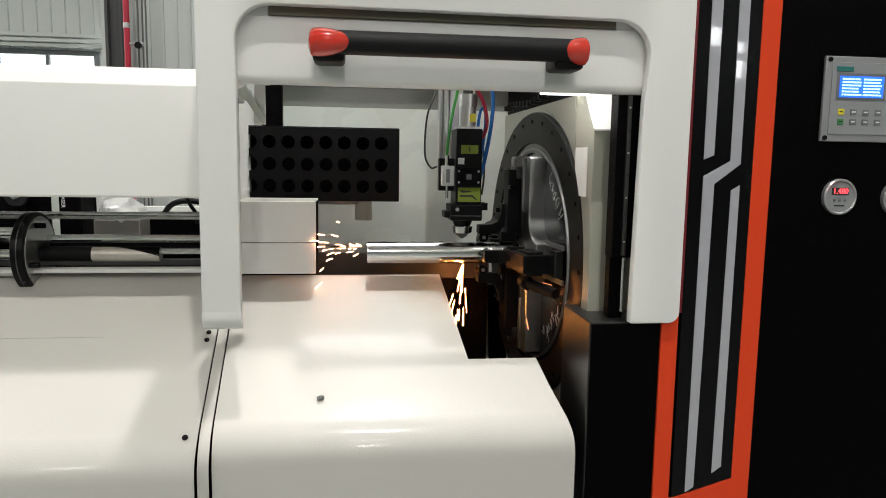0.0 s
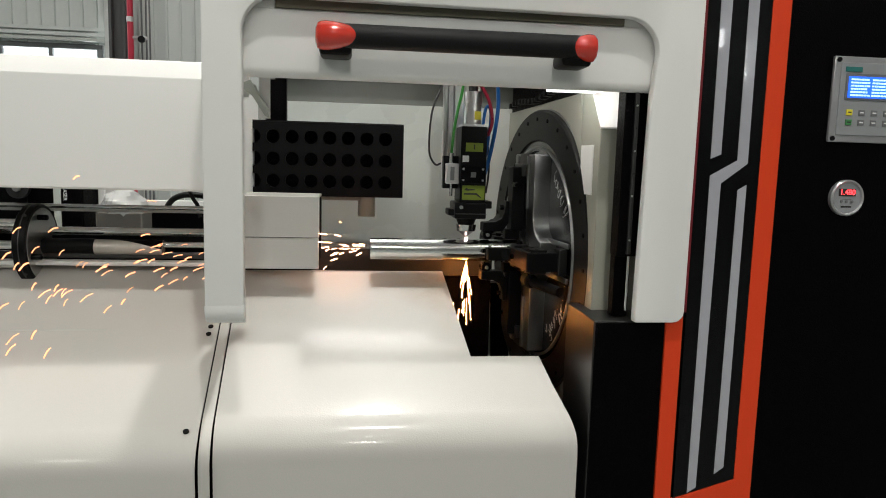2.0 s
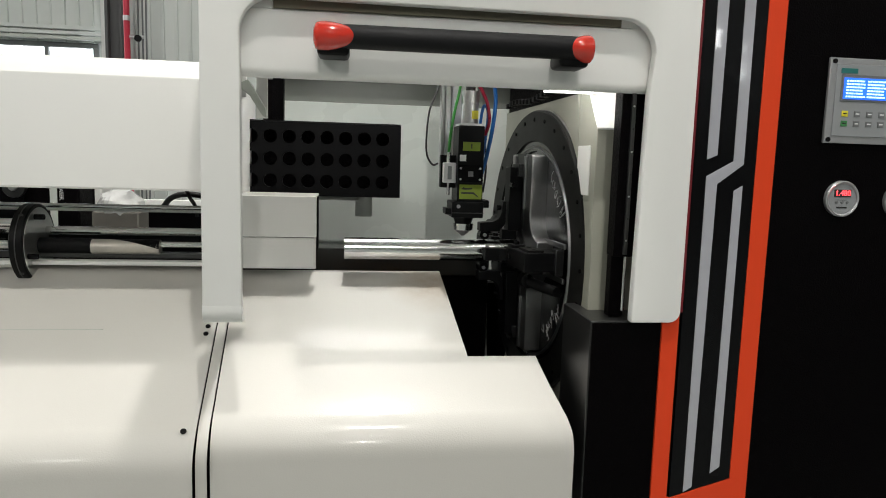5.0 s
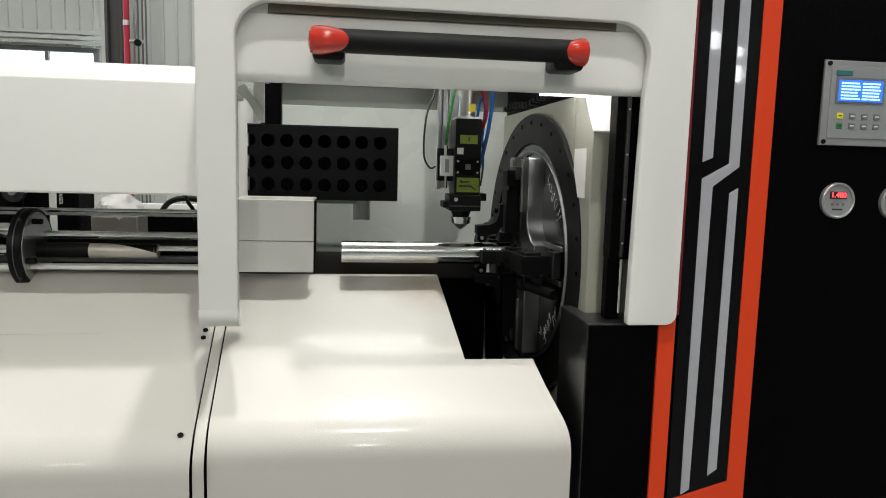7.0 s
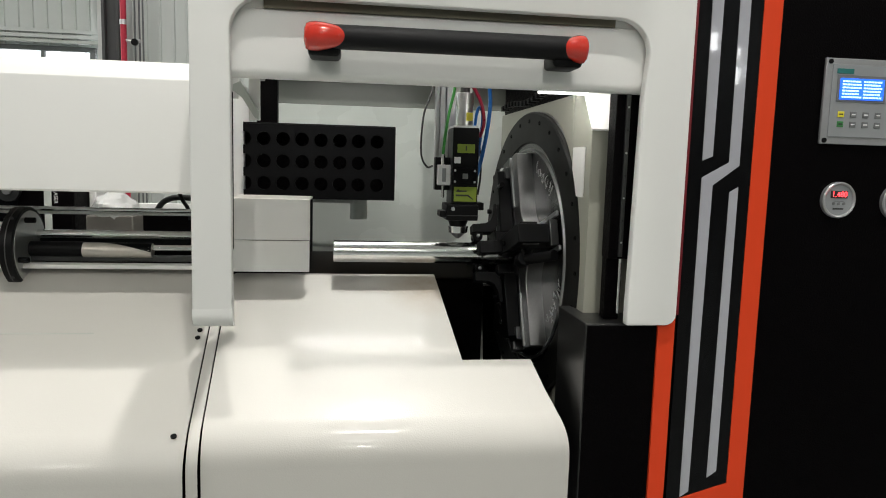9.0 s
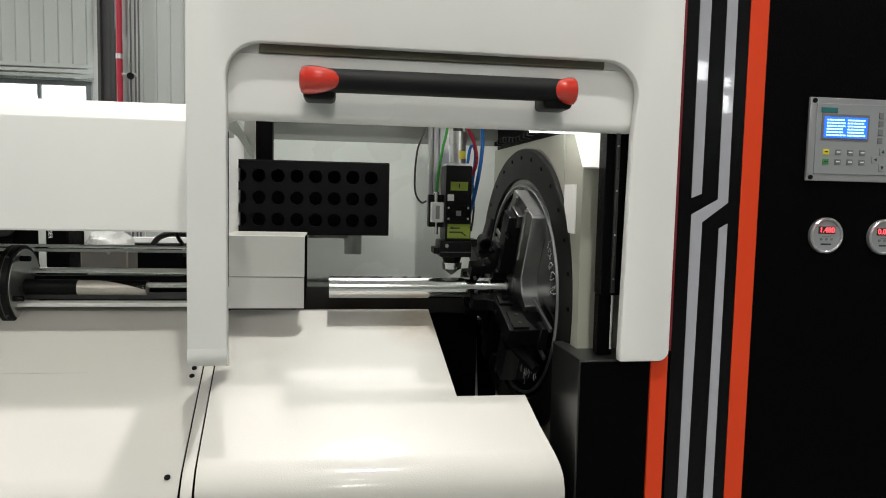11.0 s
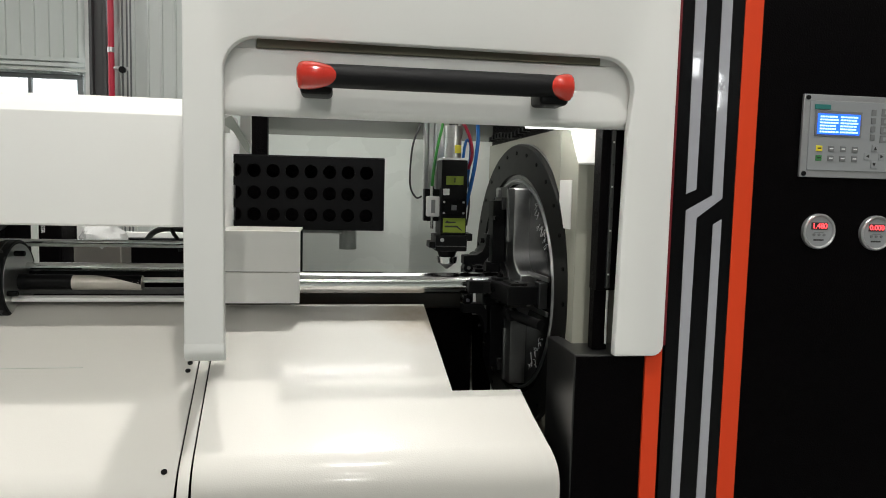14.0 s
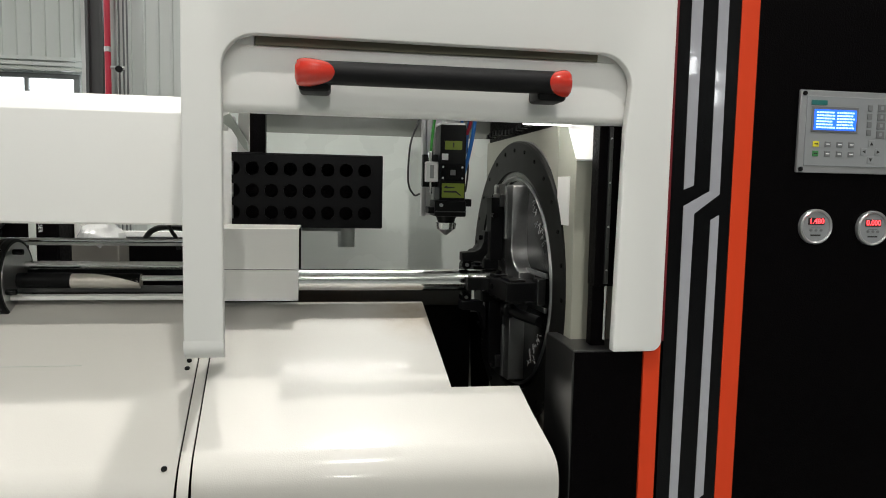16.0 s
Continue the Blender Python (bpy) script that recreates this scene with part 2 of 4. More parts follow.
def prism(points, axis, a, b, r=0.0, seg=2, bm=None):
    """A polygon pushed from a to b along an axis. Points are (x, z) for y, (y, z) for x, (x, y) for z."""
    put = {"y": lambda p, d: (p[0], d, p[1]), "x": lambda p, d: (d, p[0], p[1]), "z": lambda p, d: (p[0], p[1], d)}[axis]
    one = bmesh.new()
    f0 = [one.verts.new(put(p, a)) for p in points]
    f1 = [one.verts.new(put(p, b)) for p in points]
    one.faces.new(f0)
    one.faces.new(f1[::-1])
    n = len(points)
    for i in range(n):
        one.faces.new((f0[i], f0[(i + 1) % n], f1[(i + 1) % n], f1[i]))
    bmesh.ops.recalc_face_normals(one, faces=one.faces[:])
    soften(one, r, seg)
    return join(bm, one)


def lathe(profile, axis_point, seg=64, bm=None):
    """Profile of (x, radius) turned about the x axis through axis_point."""
    one = bmesh.new()
    rings = []
    for x, r in profile:
        rings.append([one.verts.new((axis_point[0] + x, axis_point[1] + r * math.cos(2 * math.pi * k / seg), axis_point[2] + r * math.sin(2 * math.pi * k / seg))) for k in range(seg)])
    for a, b in zip(rings, rings[1:]):
        for k in range(seg):
            one.faces.new((a[k], a[(k + 1) % seg], b[(k + 1) % seg], b[k]))
    bmesh.ops.remove_doubles(one, verts=one.verts[:], dist=1e-6)
    return join(bm, one)


def hose(points, r, seg=20, steps=8, bm=None):
    """A round hose along a smooth line through the points."""
    pts = [Vector(p) for p in points]
    line = []
    for i in range(len(pts) - 1):
        p0, p1, p2, p3 = pts[max(i - 1, 0)], pts[i], pts[i + 1], pts[min(i + 2, len(pts) - 1)]
        for s in range(steps):
            u = s / steps
            line.append(0.5 * ((2 * p1) + (p2 - p0) * u + (2 * p0 - 5 * p1 + 4 * p2 - p3) * u * u + (3 * p1 - p0 - 3 * p2 + p3) * u ** 3))
    line.append(pts[-1])
    one = bmesh.new()
    rings = []
    for i, p in enumerate(line):
        d = (line[min(i + 1, len(line) - 1)] - line[max(i - 1, 0)]).normalized()
        side = d.cross(Vector((0.3, 0.9, 0.1))).normalized()
        up = side.cross(d)
        rings.append([one.verts.new(p + r * (side * math.cos(2 * math.pi * k / seg) + up * math.sin(2 * math.pi * k / seg))) for k in range(seg)])
    for a, b in zip(rings, rings[1:]):
        for k in range(seg):
            one.faces.new((a[k], a[(k + 1) % seg], b[(k + 1) % seg], b[k]))
    one.faces.new(rings[0][::-1])
    one.faces.new(rings[-1])
    return join(bm, one)


def arc(cx, cz, r, a0, a1, n=8):
    return [(cx + r * math.cos(radians(a0 + (a1 - a0) * k / n)), cz + r * math.sin(radians(a0 + (a1 - a0) * k / n))) for k in range(n + 1)]


def setting(name, bm, material, label, category, smooth=True):
    return tagged(mesh_object(name, bm, material, smooth), label, category, kind="structure")

# ---- the hall ----
setting("floor", box(-14, 14, -22, 8.0, -0.1, 0, 0), FLOOR, "grey epoxy floor of the factory hall", "floor")
setting("ceiling", box(-14, 14, -22, 8.3, 6.6, 6.7, 0), ROOF, "white sheet roof of the factory hall", "ceiling")
# added walls out of view; the south one stands far off for dim reflections
for nm, a in (("wall_south", (-14, 14, -22.2, -22.0, 0, 6.6)), ("wall_west", (-14.2, -14, -22, 8.3, 0, 6.6)), ("wall_east", (14, 14.2, -22, 8.3, 0, 6.6))):
    setting(nm, box(*a, 0), CLAD, "pale corrugated sheet wall of the hall, out of view", "wall")

WIN_R, WIN_T, WIN_B = -2.87, 2.60, 1.2
COL_L, COL_R = -2.70, -2.53


def ribbed(x0, x1, z0, z1, y=8.0, pitch=0.141):
    """Wall sheet with raised ribs facing the room."""
    pts = [(x0, y + 0.12), (x0, y)]
    x = x0 + pitch * 0.5
    while x < x1 - 0.03:
        pts += [(x, y), (x + 0.008, y - 0.022), (x + 0.026, y - 0.022), (x + 0.034, y)]
        x += pitch
    pts += [(x1, y), (x1, y + 0.12)]
    return prism(pts, "z", z0, z1)


north = setting("wall_north", ribbed(WIN_R + 0.02, 14, 0, 6.6), CLAD, "pale ribbed cladding of the hall wall", "wall")
part("upper_sheet", ribbed(-14, WIN_R + 0.02, WIN_T - 0.01, 6.6), CLAD, north)
part("lower_sheet", ribbed(-14, WIN_R + 0.02, 0, WIN_B, 8.0), CLAD, north)
part("head_flashing", box(-14, WIN_R + 0.1, 7.93, 7.97, WIN_T + 0.01, WIN_T + 0.045, 0.004), GREY_SHEET, north)
part("head_flashing", box(-14, WIN_R + 0.1, 7.94, 7.97, WIN_T + 0.06, WIN_T + 0.10, 0.004), CLAD, north)
part("head_flashing", box(-14, WIN_R + 0.1, 7.94, 7.97, WIN_T + 0.115, WIN_T + 0.155, 0.004), CLAD, north)
part("corner_trim", box(WIN_R + 0.06, WIN_R + 0.2, 7.92, 7.97, 0, 6.6, 0.004), WHITE_SATIN, north)
win = setting("window_1", box(-9.5, WIN_R, 8.02, 8.08, WIN_T - 0.06, WIN_T, 0.004), FRAME, "grey framed strip window in the hall wall", "window")
part("window_jamb", box(WIN_R - 0.06, WIN_R, 8.02, 8.08, WIN_B, WIN_T - 0.06, 0.004), FRAME, win)
part("window_sill", box(-9.5, WIN_R, 8.0, 8.1, WIN_B - 0.06, WIN_B, 0.004), FRAME, win)
for k in range(12):
    x = WIN_R - 0.53 - 0.5 * k
    part("mullion", box(x - 0.02, x + 0.02, 8.02, 8.07, WIN_B, WIN_T - 0.06, 0.004), FRAME, win)
setting("backdrop", box(-14, 0, 9.5, 9.6, 0, 6, 0), SKY_CARD, "bright white daylight outside the window", "sky")

col = thing("steel_column", (COL_L, 7.7, 0), "dark grey steel column of the hall", "column")
part("web", box(0.0, COL_R - COL_L, 0.08, 0.11, 0, 6.6, 0), COLUMN, col)
part("flange", box(0.0, 0.03, 0, 0.2, 0, 6.6, 0.003), COLUMN, col)
part("flange", box(COL_R - COL_L - 0.03, COL_R - COL_L, 0, 0.2, 0, 6.6, 0.003), COLUMN, col)
fp = thing("fire_pipe", (-2.455, 7.6, 0), "red painted fire riser pipe with a valve", "pipe")
part("riser", rod((0, 0, 3.3), "z", 6.6, 0.030), PIPE_RED, fp)
part("clamp", rod((0, 0, 2.8), "z", 0.05, 0.036), ALU, fp)
part("valve_body", rod((0.09, 0, 2.62), "x", 0.14, 0.018), ALU, fp, "grey metal valve body")
part("hand_wheel", rod((0.12, -0.05, 2.60), "y", 0.03, 0.034), BLACK_SATIN, fp, "small dark valve wheel")
cd = thing("cable_conduit", (-2.40, 7.8, 0), "thin grey cable conduits on the wall", "conduit")
for dx in (0.0, 0.045, 0.08):
    part("tube", rod((dx, 0, 3.3), "z", 6.6, 0.009, seg=12), FRAME, cd)

# fixtures for the hall lamps placed out of view
for lx, ly, watts in HALL_LAMPS:
    hb = thing("unseen_hall_lamp", (lx, ly, 6.4), "round white high bay lamp, placed out of view", "lamp", "hall lamps")
    part("shade", lathe([(0, 0.12), (0.0, 0.0)], (0, 0, 0.15), 24), ALU, hb)
    part("housing", rod((0, 0, 0.1), "z", 0.2, 0.16, 0.08), ALU, hb)
    part("diffuser", rod((0, 0, -0.01), "z", 0.02, 0.24), LAMP, hb, "glowing white diffuser")

# daylight window high in the far south wall, behind the viewer
w2 = setting("window_2", box(12.5, 13.98, -21.98, -21.94, 4.55, 4.62, 0), FRAME, "high daylight window in the far hall wall", "window")
for a in ((12.55, 13.05, -21.97, -21.95, 5.85, 6.45), (13.52, 13.95, -21.97, -21.95, 4.70, 5.30), (13.62, 13.95, -21.97, -21.95, 5.62, 5.95)):
    part("pane", box(*a, 0), DAYLIGHT, w2, "bright daylit pane")

# machines farther back, seen through the gap under the hood
mb = thing("far_machine_cabinet", (-2.42, 3.7, 0), "black machine cabinet standing behind the cutter", "machine")
part("body", box(-0.8, 0.86, 0, 0.6, 0.0, 1.62, 0.01), BLACK, mb)
part("door_panel", box(0.08, 0.60, -0.012, 0, 0.2, 1.55, 0.004), BLACK_GLOSS, mb)
part("hand_wheel", rod((0.575, -0.05, 1.275), "y", 0.03, 0.055, seg=32), STEEL_DARK, mb, "round steel hand wheel")
part("wheel_boss", rod((0.575, -0.07, 1.275), "y", 0.02, 0.02, seg=24), ALU, mb)
part("trim_strip", box(0.722, 0.756, -0.012, 0, 0.1, 1.6, 0.003), GREY_SHEET, mb, "grey edge strip")


def letters(body, size, m, name, material, parent, extrude=0.0006):
    c = bpy.data.curves.new(name, "FONT")
    c.body, c.size, c.align_x, c.align_y, c.extrude = body, size, "CENTER", "CENTER", extrude
    o = new(name, c)
    me = bpy.data.meshes.new_from_object(o)
    bpy.data.objects.remove(o)
    ob = new(name, me)
    me.materials.append(material)
    ob.parent = parent
    ob.matrix_basis = m
    return ob


letters("LASER", 0.026, pose(0.775, -0.003, 1.245, 0, 90, -90), "lettering", PAPER, mb)
mw = thing("far_white_cabinet", (-1.555, 3.9, 0), "pale grey machine panel with a black lower body", "machine")
part("body", box(0, 0.04, 0, 0.5, 0, 1.6, 0.008), WHITE_SATIN, mw)
part("base", box(0.04, 1.6, 0.0, 0.5, 0, 1.17, 0.01), BLACK, mw, "black lower body")
part("rail", box(0.04, 1.6, -0.05, 0.0, 1.18, 1.21, 0.004), WHITE_SATIN, mw, "white edge rail")
wr = thing("wrapped_motor", (-1.203, 3.2, 0), "motor wrapped in clear plastic film on a grey stand", "motor")
part("stand", box(-0.098, 0.098, -0.08, 0.08, 0, 1.20, 0.006), STAND, wr)
one = bmesh.new()
bmesh.ops.create_uvsphere(one, u_segments=28, v_segments=18, radius=1, matrix=Matrix.LocRotScale((0, 0, 1.215), None, (0.095, 0.085, 0.092)))
for v in one.verts:
    v.co += (v.co - Vector((0, 0, 1.215))).normalized() * 0.018 * noise.noise(v.co * 22)
part("film", one, FILM_WRAP, wr, "crumpled clear plastic film")

# ---- machine bed ----
# slope: rises away from the viewer
Y_TOP, Z_TOP, K = 1.888, 1.144, 0.45


def slope_z(y):
    return Z_TOP + K * (y - Y_TOP)


def bed_profile(y_fold, y_front, z_low, top=Y_TOP, n=8):
    """(y, z) from the upper edge over the rounded fold down the front."""
    p = [(top, slope_z(top))]
    p += [(y, slope_z(y)) for y in (1.8, 1.7, 1.6, 1.546, 1.5, 1.45) if y < top]
    a, b, c = Vector((y_fold, slope_z(y_fold))), Vector((y_front, slope_z(y_front) - 0.005)), Vector((y_front, slope_z(y_fold) - 0.085))
    for k in range(n + 1):
        u = k / n
        p.append(tuple((1 - u) ** 2 * a + 2 * u * (1 - u) * b + u * u * c))
    p.append((y_front - 0.001, z_low))
    return p


def sheet(profile, left, right, thick=0.004):
    """Bent sheet metal; left and right give its x at each (index, y)."""
    bm = bmesh.new()
    rows = []
    for i, (y, z) in enumerate(profile):
        l, r = left(i, y, z), right(i, y, z)
        xs = [l + (r - l) * k / 6 for k in range(7)]
        rows.append([bm.verts.new((x, y, z)) for x in xs])
    for a, b in zip(rows, rows[1:]):
        for k in range(6):
            bm.faces.new((a[k], a[k + 1], b[k + 1], b[k]))
    bmesh.ops.recalc_face_normals(bm, faces=bm.faces[:])
    bmesh.ops.solidify(bm, geom=bm.faces[:], thickness=thick)
    return bm


cover = thing("machine_cover", (-0.1, 1.4, 0), "glossy white sheet steel cover with a cut-out beside the chuck", "machine cover")
prof = bed_profile(1.375, 1.318, 0.12)
upper = [p for p in prof if p[0] >= 1.546]
lower = [p for p in prof if p[0] <= 1.546]
# sheet metal pushed back: scaled 1.045 about the camera to keep its outline in view
BED_VIEW_FIT = Matrix.Translation((0.00765, 0.0056, -0.0662)) @ Matrix.Diagonal((1.045, 1.045, 1.045, 1))
off = Matrix.Translation((0.1, -1.4, 0)) @ BED_VIEW_FIT


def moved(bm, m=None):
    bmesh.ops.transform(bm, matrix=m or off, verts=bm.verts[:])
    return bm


def seam_left(i, y, z):
    return -0.478 + 0.017 * min(max((1.65 - y) / 0.33, -0.8), 1)


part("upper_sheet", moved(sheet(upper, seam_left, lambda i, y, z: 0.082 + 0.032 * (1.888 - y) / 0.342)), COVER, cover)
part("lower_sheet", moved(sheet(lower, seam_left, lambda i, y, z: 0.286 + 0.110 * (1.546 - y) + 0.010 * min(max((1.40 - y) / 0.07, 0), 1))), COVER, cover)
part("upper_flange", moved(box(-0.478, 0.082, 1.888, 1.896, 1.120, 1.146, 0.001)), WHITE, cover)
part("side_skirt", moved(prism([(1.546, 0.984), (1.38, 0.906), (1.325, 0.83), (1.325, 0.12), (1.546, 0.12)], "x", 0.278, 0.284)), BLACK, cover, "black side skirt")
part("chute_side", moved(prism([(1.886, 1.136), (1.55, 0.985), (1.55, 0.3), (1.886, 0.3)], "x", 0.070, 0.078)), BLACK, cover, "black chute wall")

bed = thing("machine_bed", (-1.6, 1.4, 0), "glossy white sheet steel bed casing under the hood", "machine cover")
offb = Matrix.Translation((1.6, -1.4, 0)) @ BED_VIEW_FIT
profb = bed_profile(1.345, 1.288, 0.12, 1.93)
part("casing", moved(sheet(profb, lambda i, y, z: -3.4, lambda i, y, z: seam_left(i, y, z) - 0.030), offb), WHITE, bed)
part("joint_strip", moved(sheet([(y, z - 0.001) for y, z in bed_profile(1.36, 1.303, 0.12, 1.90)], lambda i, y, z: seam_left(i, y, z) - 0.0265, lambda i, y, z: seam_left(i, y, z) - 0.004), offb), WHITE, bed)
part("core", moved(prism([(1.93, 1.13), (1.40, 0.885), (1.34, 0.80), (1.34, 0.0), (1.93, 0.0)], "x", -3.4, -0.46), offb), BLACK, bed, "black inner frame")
b_ = box(-1.12, -0.80, -0.0011, 0.0011, -0.001, 0.0008, 0)
bmesh.ops.transform(b_, matrix=Matrix.Translation((1.6, -1.4, 0)) @ pose(0, 1.7255, 1.0155, math.degrees(math.atan(K))), verts=b_.verts[:])
part("crease", b_, GREY_SHEET, bed)
for sx, sy in ((-0.527, 1.628), (-0.516, 1.333), (-0.527, 1.655)):
    b = rod((0, 0, 0), "z", 0.004, 0.0062, seg=16, bevel=0.0005)
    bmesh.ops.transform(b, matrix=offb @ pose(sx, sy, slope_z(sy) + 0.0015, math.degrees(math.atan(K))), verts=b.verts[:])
    part("screw", b, BLACK_SATIN, bed)
setting("chip_bin", box(-0.46, 0.07, 1.45, 1.46, 0.0, 0.85, 0), BLACK, "black chip bin wall under the cover", "bin")

# hood over the feeding rail
hood = thing("feed_hood", (-1.6, 1.8, 0), "white sheet steel hood over the feeding rail", "machine hood")
hp = [(1.755, 1.371), (1.75, 1.376), (1.75, 1.648), (1.7515, 1.654), (1.776, 1.690), (1.782, 1.696), (1.792, 1.70), (2.35, 1.70), (2.35, 1.371)]
part("shell", moved(prism(hp, "x", -3.4, -0.506), Matrix.Translation((1.6, -1.8, 0))), WHITE_SATIN, hood)
part("end_plate", moved(box(-0.506, -0.499, 1.76, 2.34, 1.340, 1.66, 0.002), Matrix.Translation((1.6, -1.8, 0))), WHITE_SATIN, hood)
part("leg", moved(box(-3.2, -3.1, 2.0, 2.1, 0, 1.371, 0.002), Matrix.Translation((1.6, -1.8, 0))), WHITE_SATIN, hood)

# ---- enclosure front: door frame, sliding door, handle ----
enc = thing("enclosure_frame", (0.0, 1.4, 1.12), "white enclosure frame round the cutting opening", "machine frame")
offe = Matrix.Translation((0, -1.4, -1.12))
outline = [(-0.479, 1.147), (-0.479, 2.25), (0.563, 2.25)]
outline += arc(0.538, 1.145, 0.025, 0, -90, 5) + [(0.4475, 1.12)] + [(0.4475, 1.14), (0.456, 1.62), (0.4645, 1.71)]
outline += arc(0.3945, 1.708, 0.07, 2, 90, 8) + arc(-0.333, 1.712, 0.069, 90, 178, 8) + [(-0.4005, 1.62), (-0.400, 1.147)]
part("front_panel", moved(prism(outline, "y", 1.35, 1.376, 0.006, 3), offe), WHITE_SATIN, enc)
part("rolled_foot", moved(prism([(1.374, 1.157), (1.3499, 1.157), (1.3499, 1.146), (1.3508, 1.139), (1.3533, 1.132), (1.3575, 1.1255), (1.3630, 1.1205), (1.3695, 1.1175), (1.376, 1.1165)], "x", -0.4792, -0.3998), offe), WHITE_SATIN, enc)
part("side_panel", moved(box(-0.479, -0.472, 1.376, 1.75, 1.14, 2.25, 0.003), offe), WHITE_SATIN, enc)
part("upper_side_panel", moved(box(-0.479, -0.472, 1.752, 2.10, 1.708, 2.25, 0.003), offe), WHITE_SATIN, enc)
# added roof strip, out of view; its depth sets where lamp light falls
part("roof_blocker", moved(box(-0.479, 0.556, 1.376, 1.57, 2.2, 2.25, 0.003), offe), WHITE_SATIN, enc)
# olive strip stands in for the shade in the gap above the door
part("gap_shade", moved(box(-0.338, 0.394, 1.3765, 1.3815, 1.764, 1.80, 0.0005), offe), GROOVE, enc, "dark strip drawn for the shaded top gap")

door = thing("sliding_door", (0.0, 1.4, 1.62), "white lift-up door panel with a rounded lower edge", "machine door")
offd = Matrix.Translation((0, -1.4, -1.62))
dp = [(1.404, 1.628)] + [(1.400 - 0.016 * math.sin(radians(a)), 1.648 - 0.020 * math.cos(radians(a))) for a in range(0, 91, 10)] + [(1.3825, 1.68), (1.383, 1.763), (1.402, 1.763)]
part("panel", moved(prism(dp, "x", -0.437, 0.50), offd), WHITE_SATIN, door)
part("corner_filler", moved(box(0.396, 0.50, 1.384, 1.401, 1.7635, 1.81, 0.001), offd), WHITE_SATIN, door)
part("corner_filler", moved(box(-0.437, -0.340, 1.384, 1.401, 1.7635, 1.81, 0.001), offd), WHITE_SATIN, door)
part("upper_panel", moved(box(-0.437, 0.50, 1.402, 1.412, 1.70, 2.2, 0.001), offd), WHITE_SATIN, door)

HZ = 0.004
hd = part("handle", rod((0.040, -0.03, HZ), "x", 0.475, 0.0235, seg=40, bevel=0.0), RUBBER, door, "black tubular grip bar")
hd.location = (0.0, -0.06, 0.08)


def end_cap(x, side, tip, crown, belly):
    """A moulded shell over the bar's end: its inner edge runs out to a point at the front."""
    bm = bmesh.new()
    seg, rows = 40, []
    for ring, (u, r) in enumerate(((0.0, 0.0), (0.0, 0.010), (0.02, 0.019), (0.07, 0.0255), (0.16, 0.0290), (0.32, 0.0305), (0.55, 0.0300), (0.8, 0.0275), (0.94, 0.0252), (1.0, 0.0232))):
        row = []
        for k in range(seg):
            q = 2 * math.pi * k / seg
            front, up = math.cos(q), math.sin(q)
            reach = (crown if up > 0 else belly) + (tip - (crown if up > 0 else belly)) * max(front, 0) ** 1.1
            squash = 1.0 if up > 0 else 0.94
            row.append(bm.verts.new((x - side * reach * u, -0.030 - r * front * 1.04, HZ - 0.002 + 0.96 * r * squash * up)))
        rows.append(row)
    for a, b in zip(rows, rows[1:]):
        for k in range(seg):
            bm.faces.new((a[k], a[(k + 1) % seg], b[(k + 1) % seg], b[k]))
    bmesh.ops.remove_doubles(bm, verts=bm.verts[:], dist=1e-6)
    return bm


part("end_cap", end_cap(-0.255, -1, 0.078, 0.060, 0.050), RED, hd, "glossy red plastic cap")
part("end_cap", end_cap(0.310, 1, 0.050, 0.034, 0.030), RED, hd, "glossy red plastic cap")
for fx in (-0.214, 0.274):
    part("foot", box(fx - 0.034, fx + 0.030, -0.035, 0.043, HZ - 0.038, HZ - 0.008, 0.010, 3), BLACK_SATIN, hd)

# linear guide of the sliding door
gr = thing("door_guide", (0.43, 1.43, 1.14), "black linear guide of the lift-up door", "guide rail")
offg = Matrix.Translation((-0.43, -1.43, -1.14))
part("carrier", moved(box(0.418, 0.470, 1.405, 1.45, 1.262, 2.0, 0.002), offg), BLACK, gr)
part("rail", moved(box(0.438, 0.448, 1.398, 1.405, 1.268, 2.0, 0.001), offg), STEEL_DARK, gr, "steel rail with screw holes")
for k in range(10):
    part("screw", moved(rod((0.443, 1.397, 1.30 + 0.05 * k), "y", 0.002, 0.0022, seg=10, bevel=0), offg), INK if k % 2 else ALU, gr)
part("lower_slide", moved(box(0.420, 0.455, 1.42, 1.45, 1.120, 1.262, 0.002), offg), BLACK, gr)
part("piston_rod", moved(rod((0.449, 1.412, 1.20), "z", 0.13, 0.004, seg=14), offg), CHROME, gr, "bright piston rod")

# ---- control cabinet ----
cab = thing("control_cabinet", (0.53, 1.37, 0), "black control cabinet with orange and grey trim", "cabinet")
offc = Matrix.Translation((-0.53, -1.37, 0))
part("body", moved(box(0.53, 2.6, 1.378, 2.6, 0.0, 2.6, 0.004), offc), BLACK, cab)
part("orange_trim", moved(prism([(0.531, 0.42), (0.771, 0.42), (0.771, 2.58), (0.727, 2.58), (0.727, 0.735), (0.571, 0.690), (0.571, 2.58), (0.531, 2.58)], "y", 1.370, 1.378, 0.001), offc), ORANGE, cab, "orange lacquered border strip")
# edge of the orange trim, coloured dark red where the frame shades it
part("shaded_trim_edge", moved(box(0.5715, 0.5775, 1.3703, 1.3775, 1.14, 2.58, 0.0005), offc), SHADED_ORANGE, cab, "trim edge coloured dark red for the frame's shade")
part("front_insert", moved(prism([(0.578, 0.693), (0.726, 0.7365), (0.726, 2.58), (0.578, 2.58)], "y", 1.3715, 1.378), offc), BLACK_GLOSS, cab, "glossy black insert")
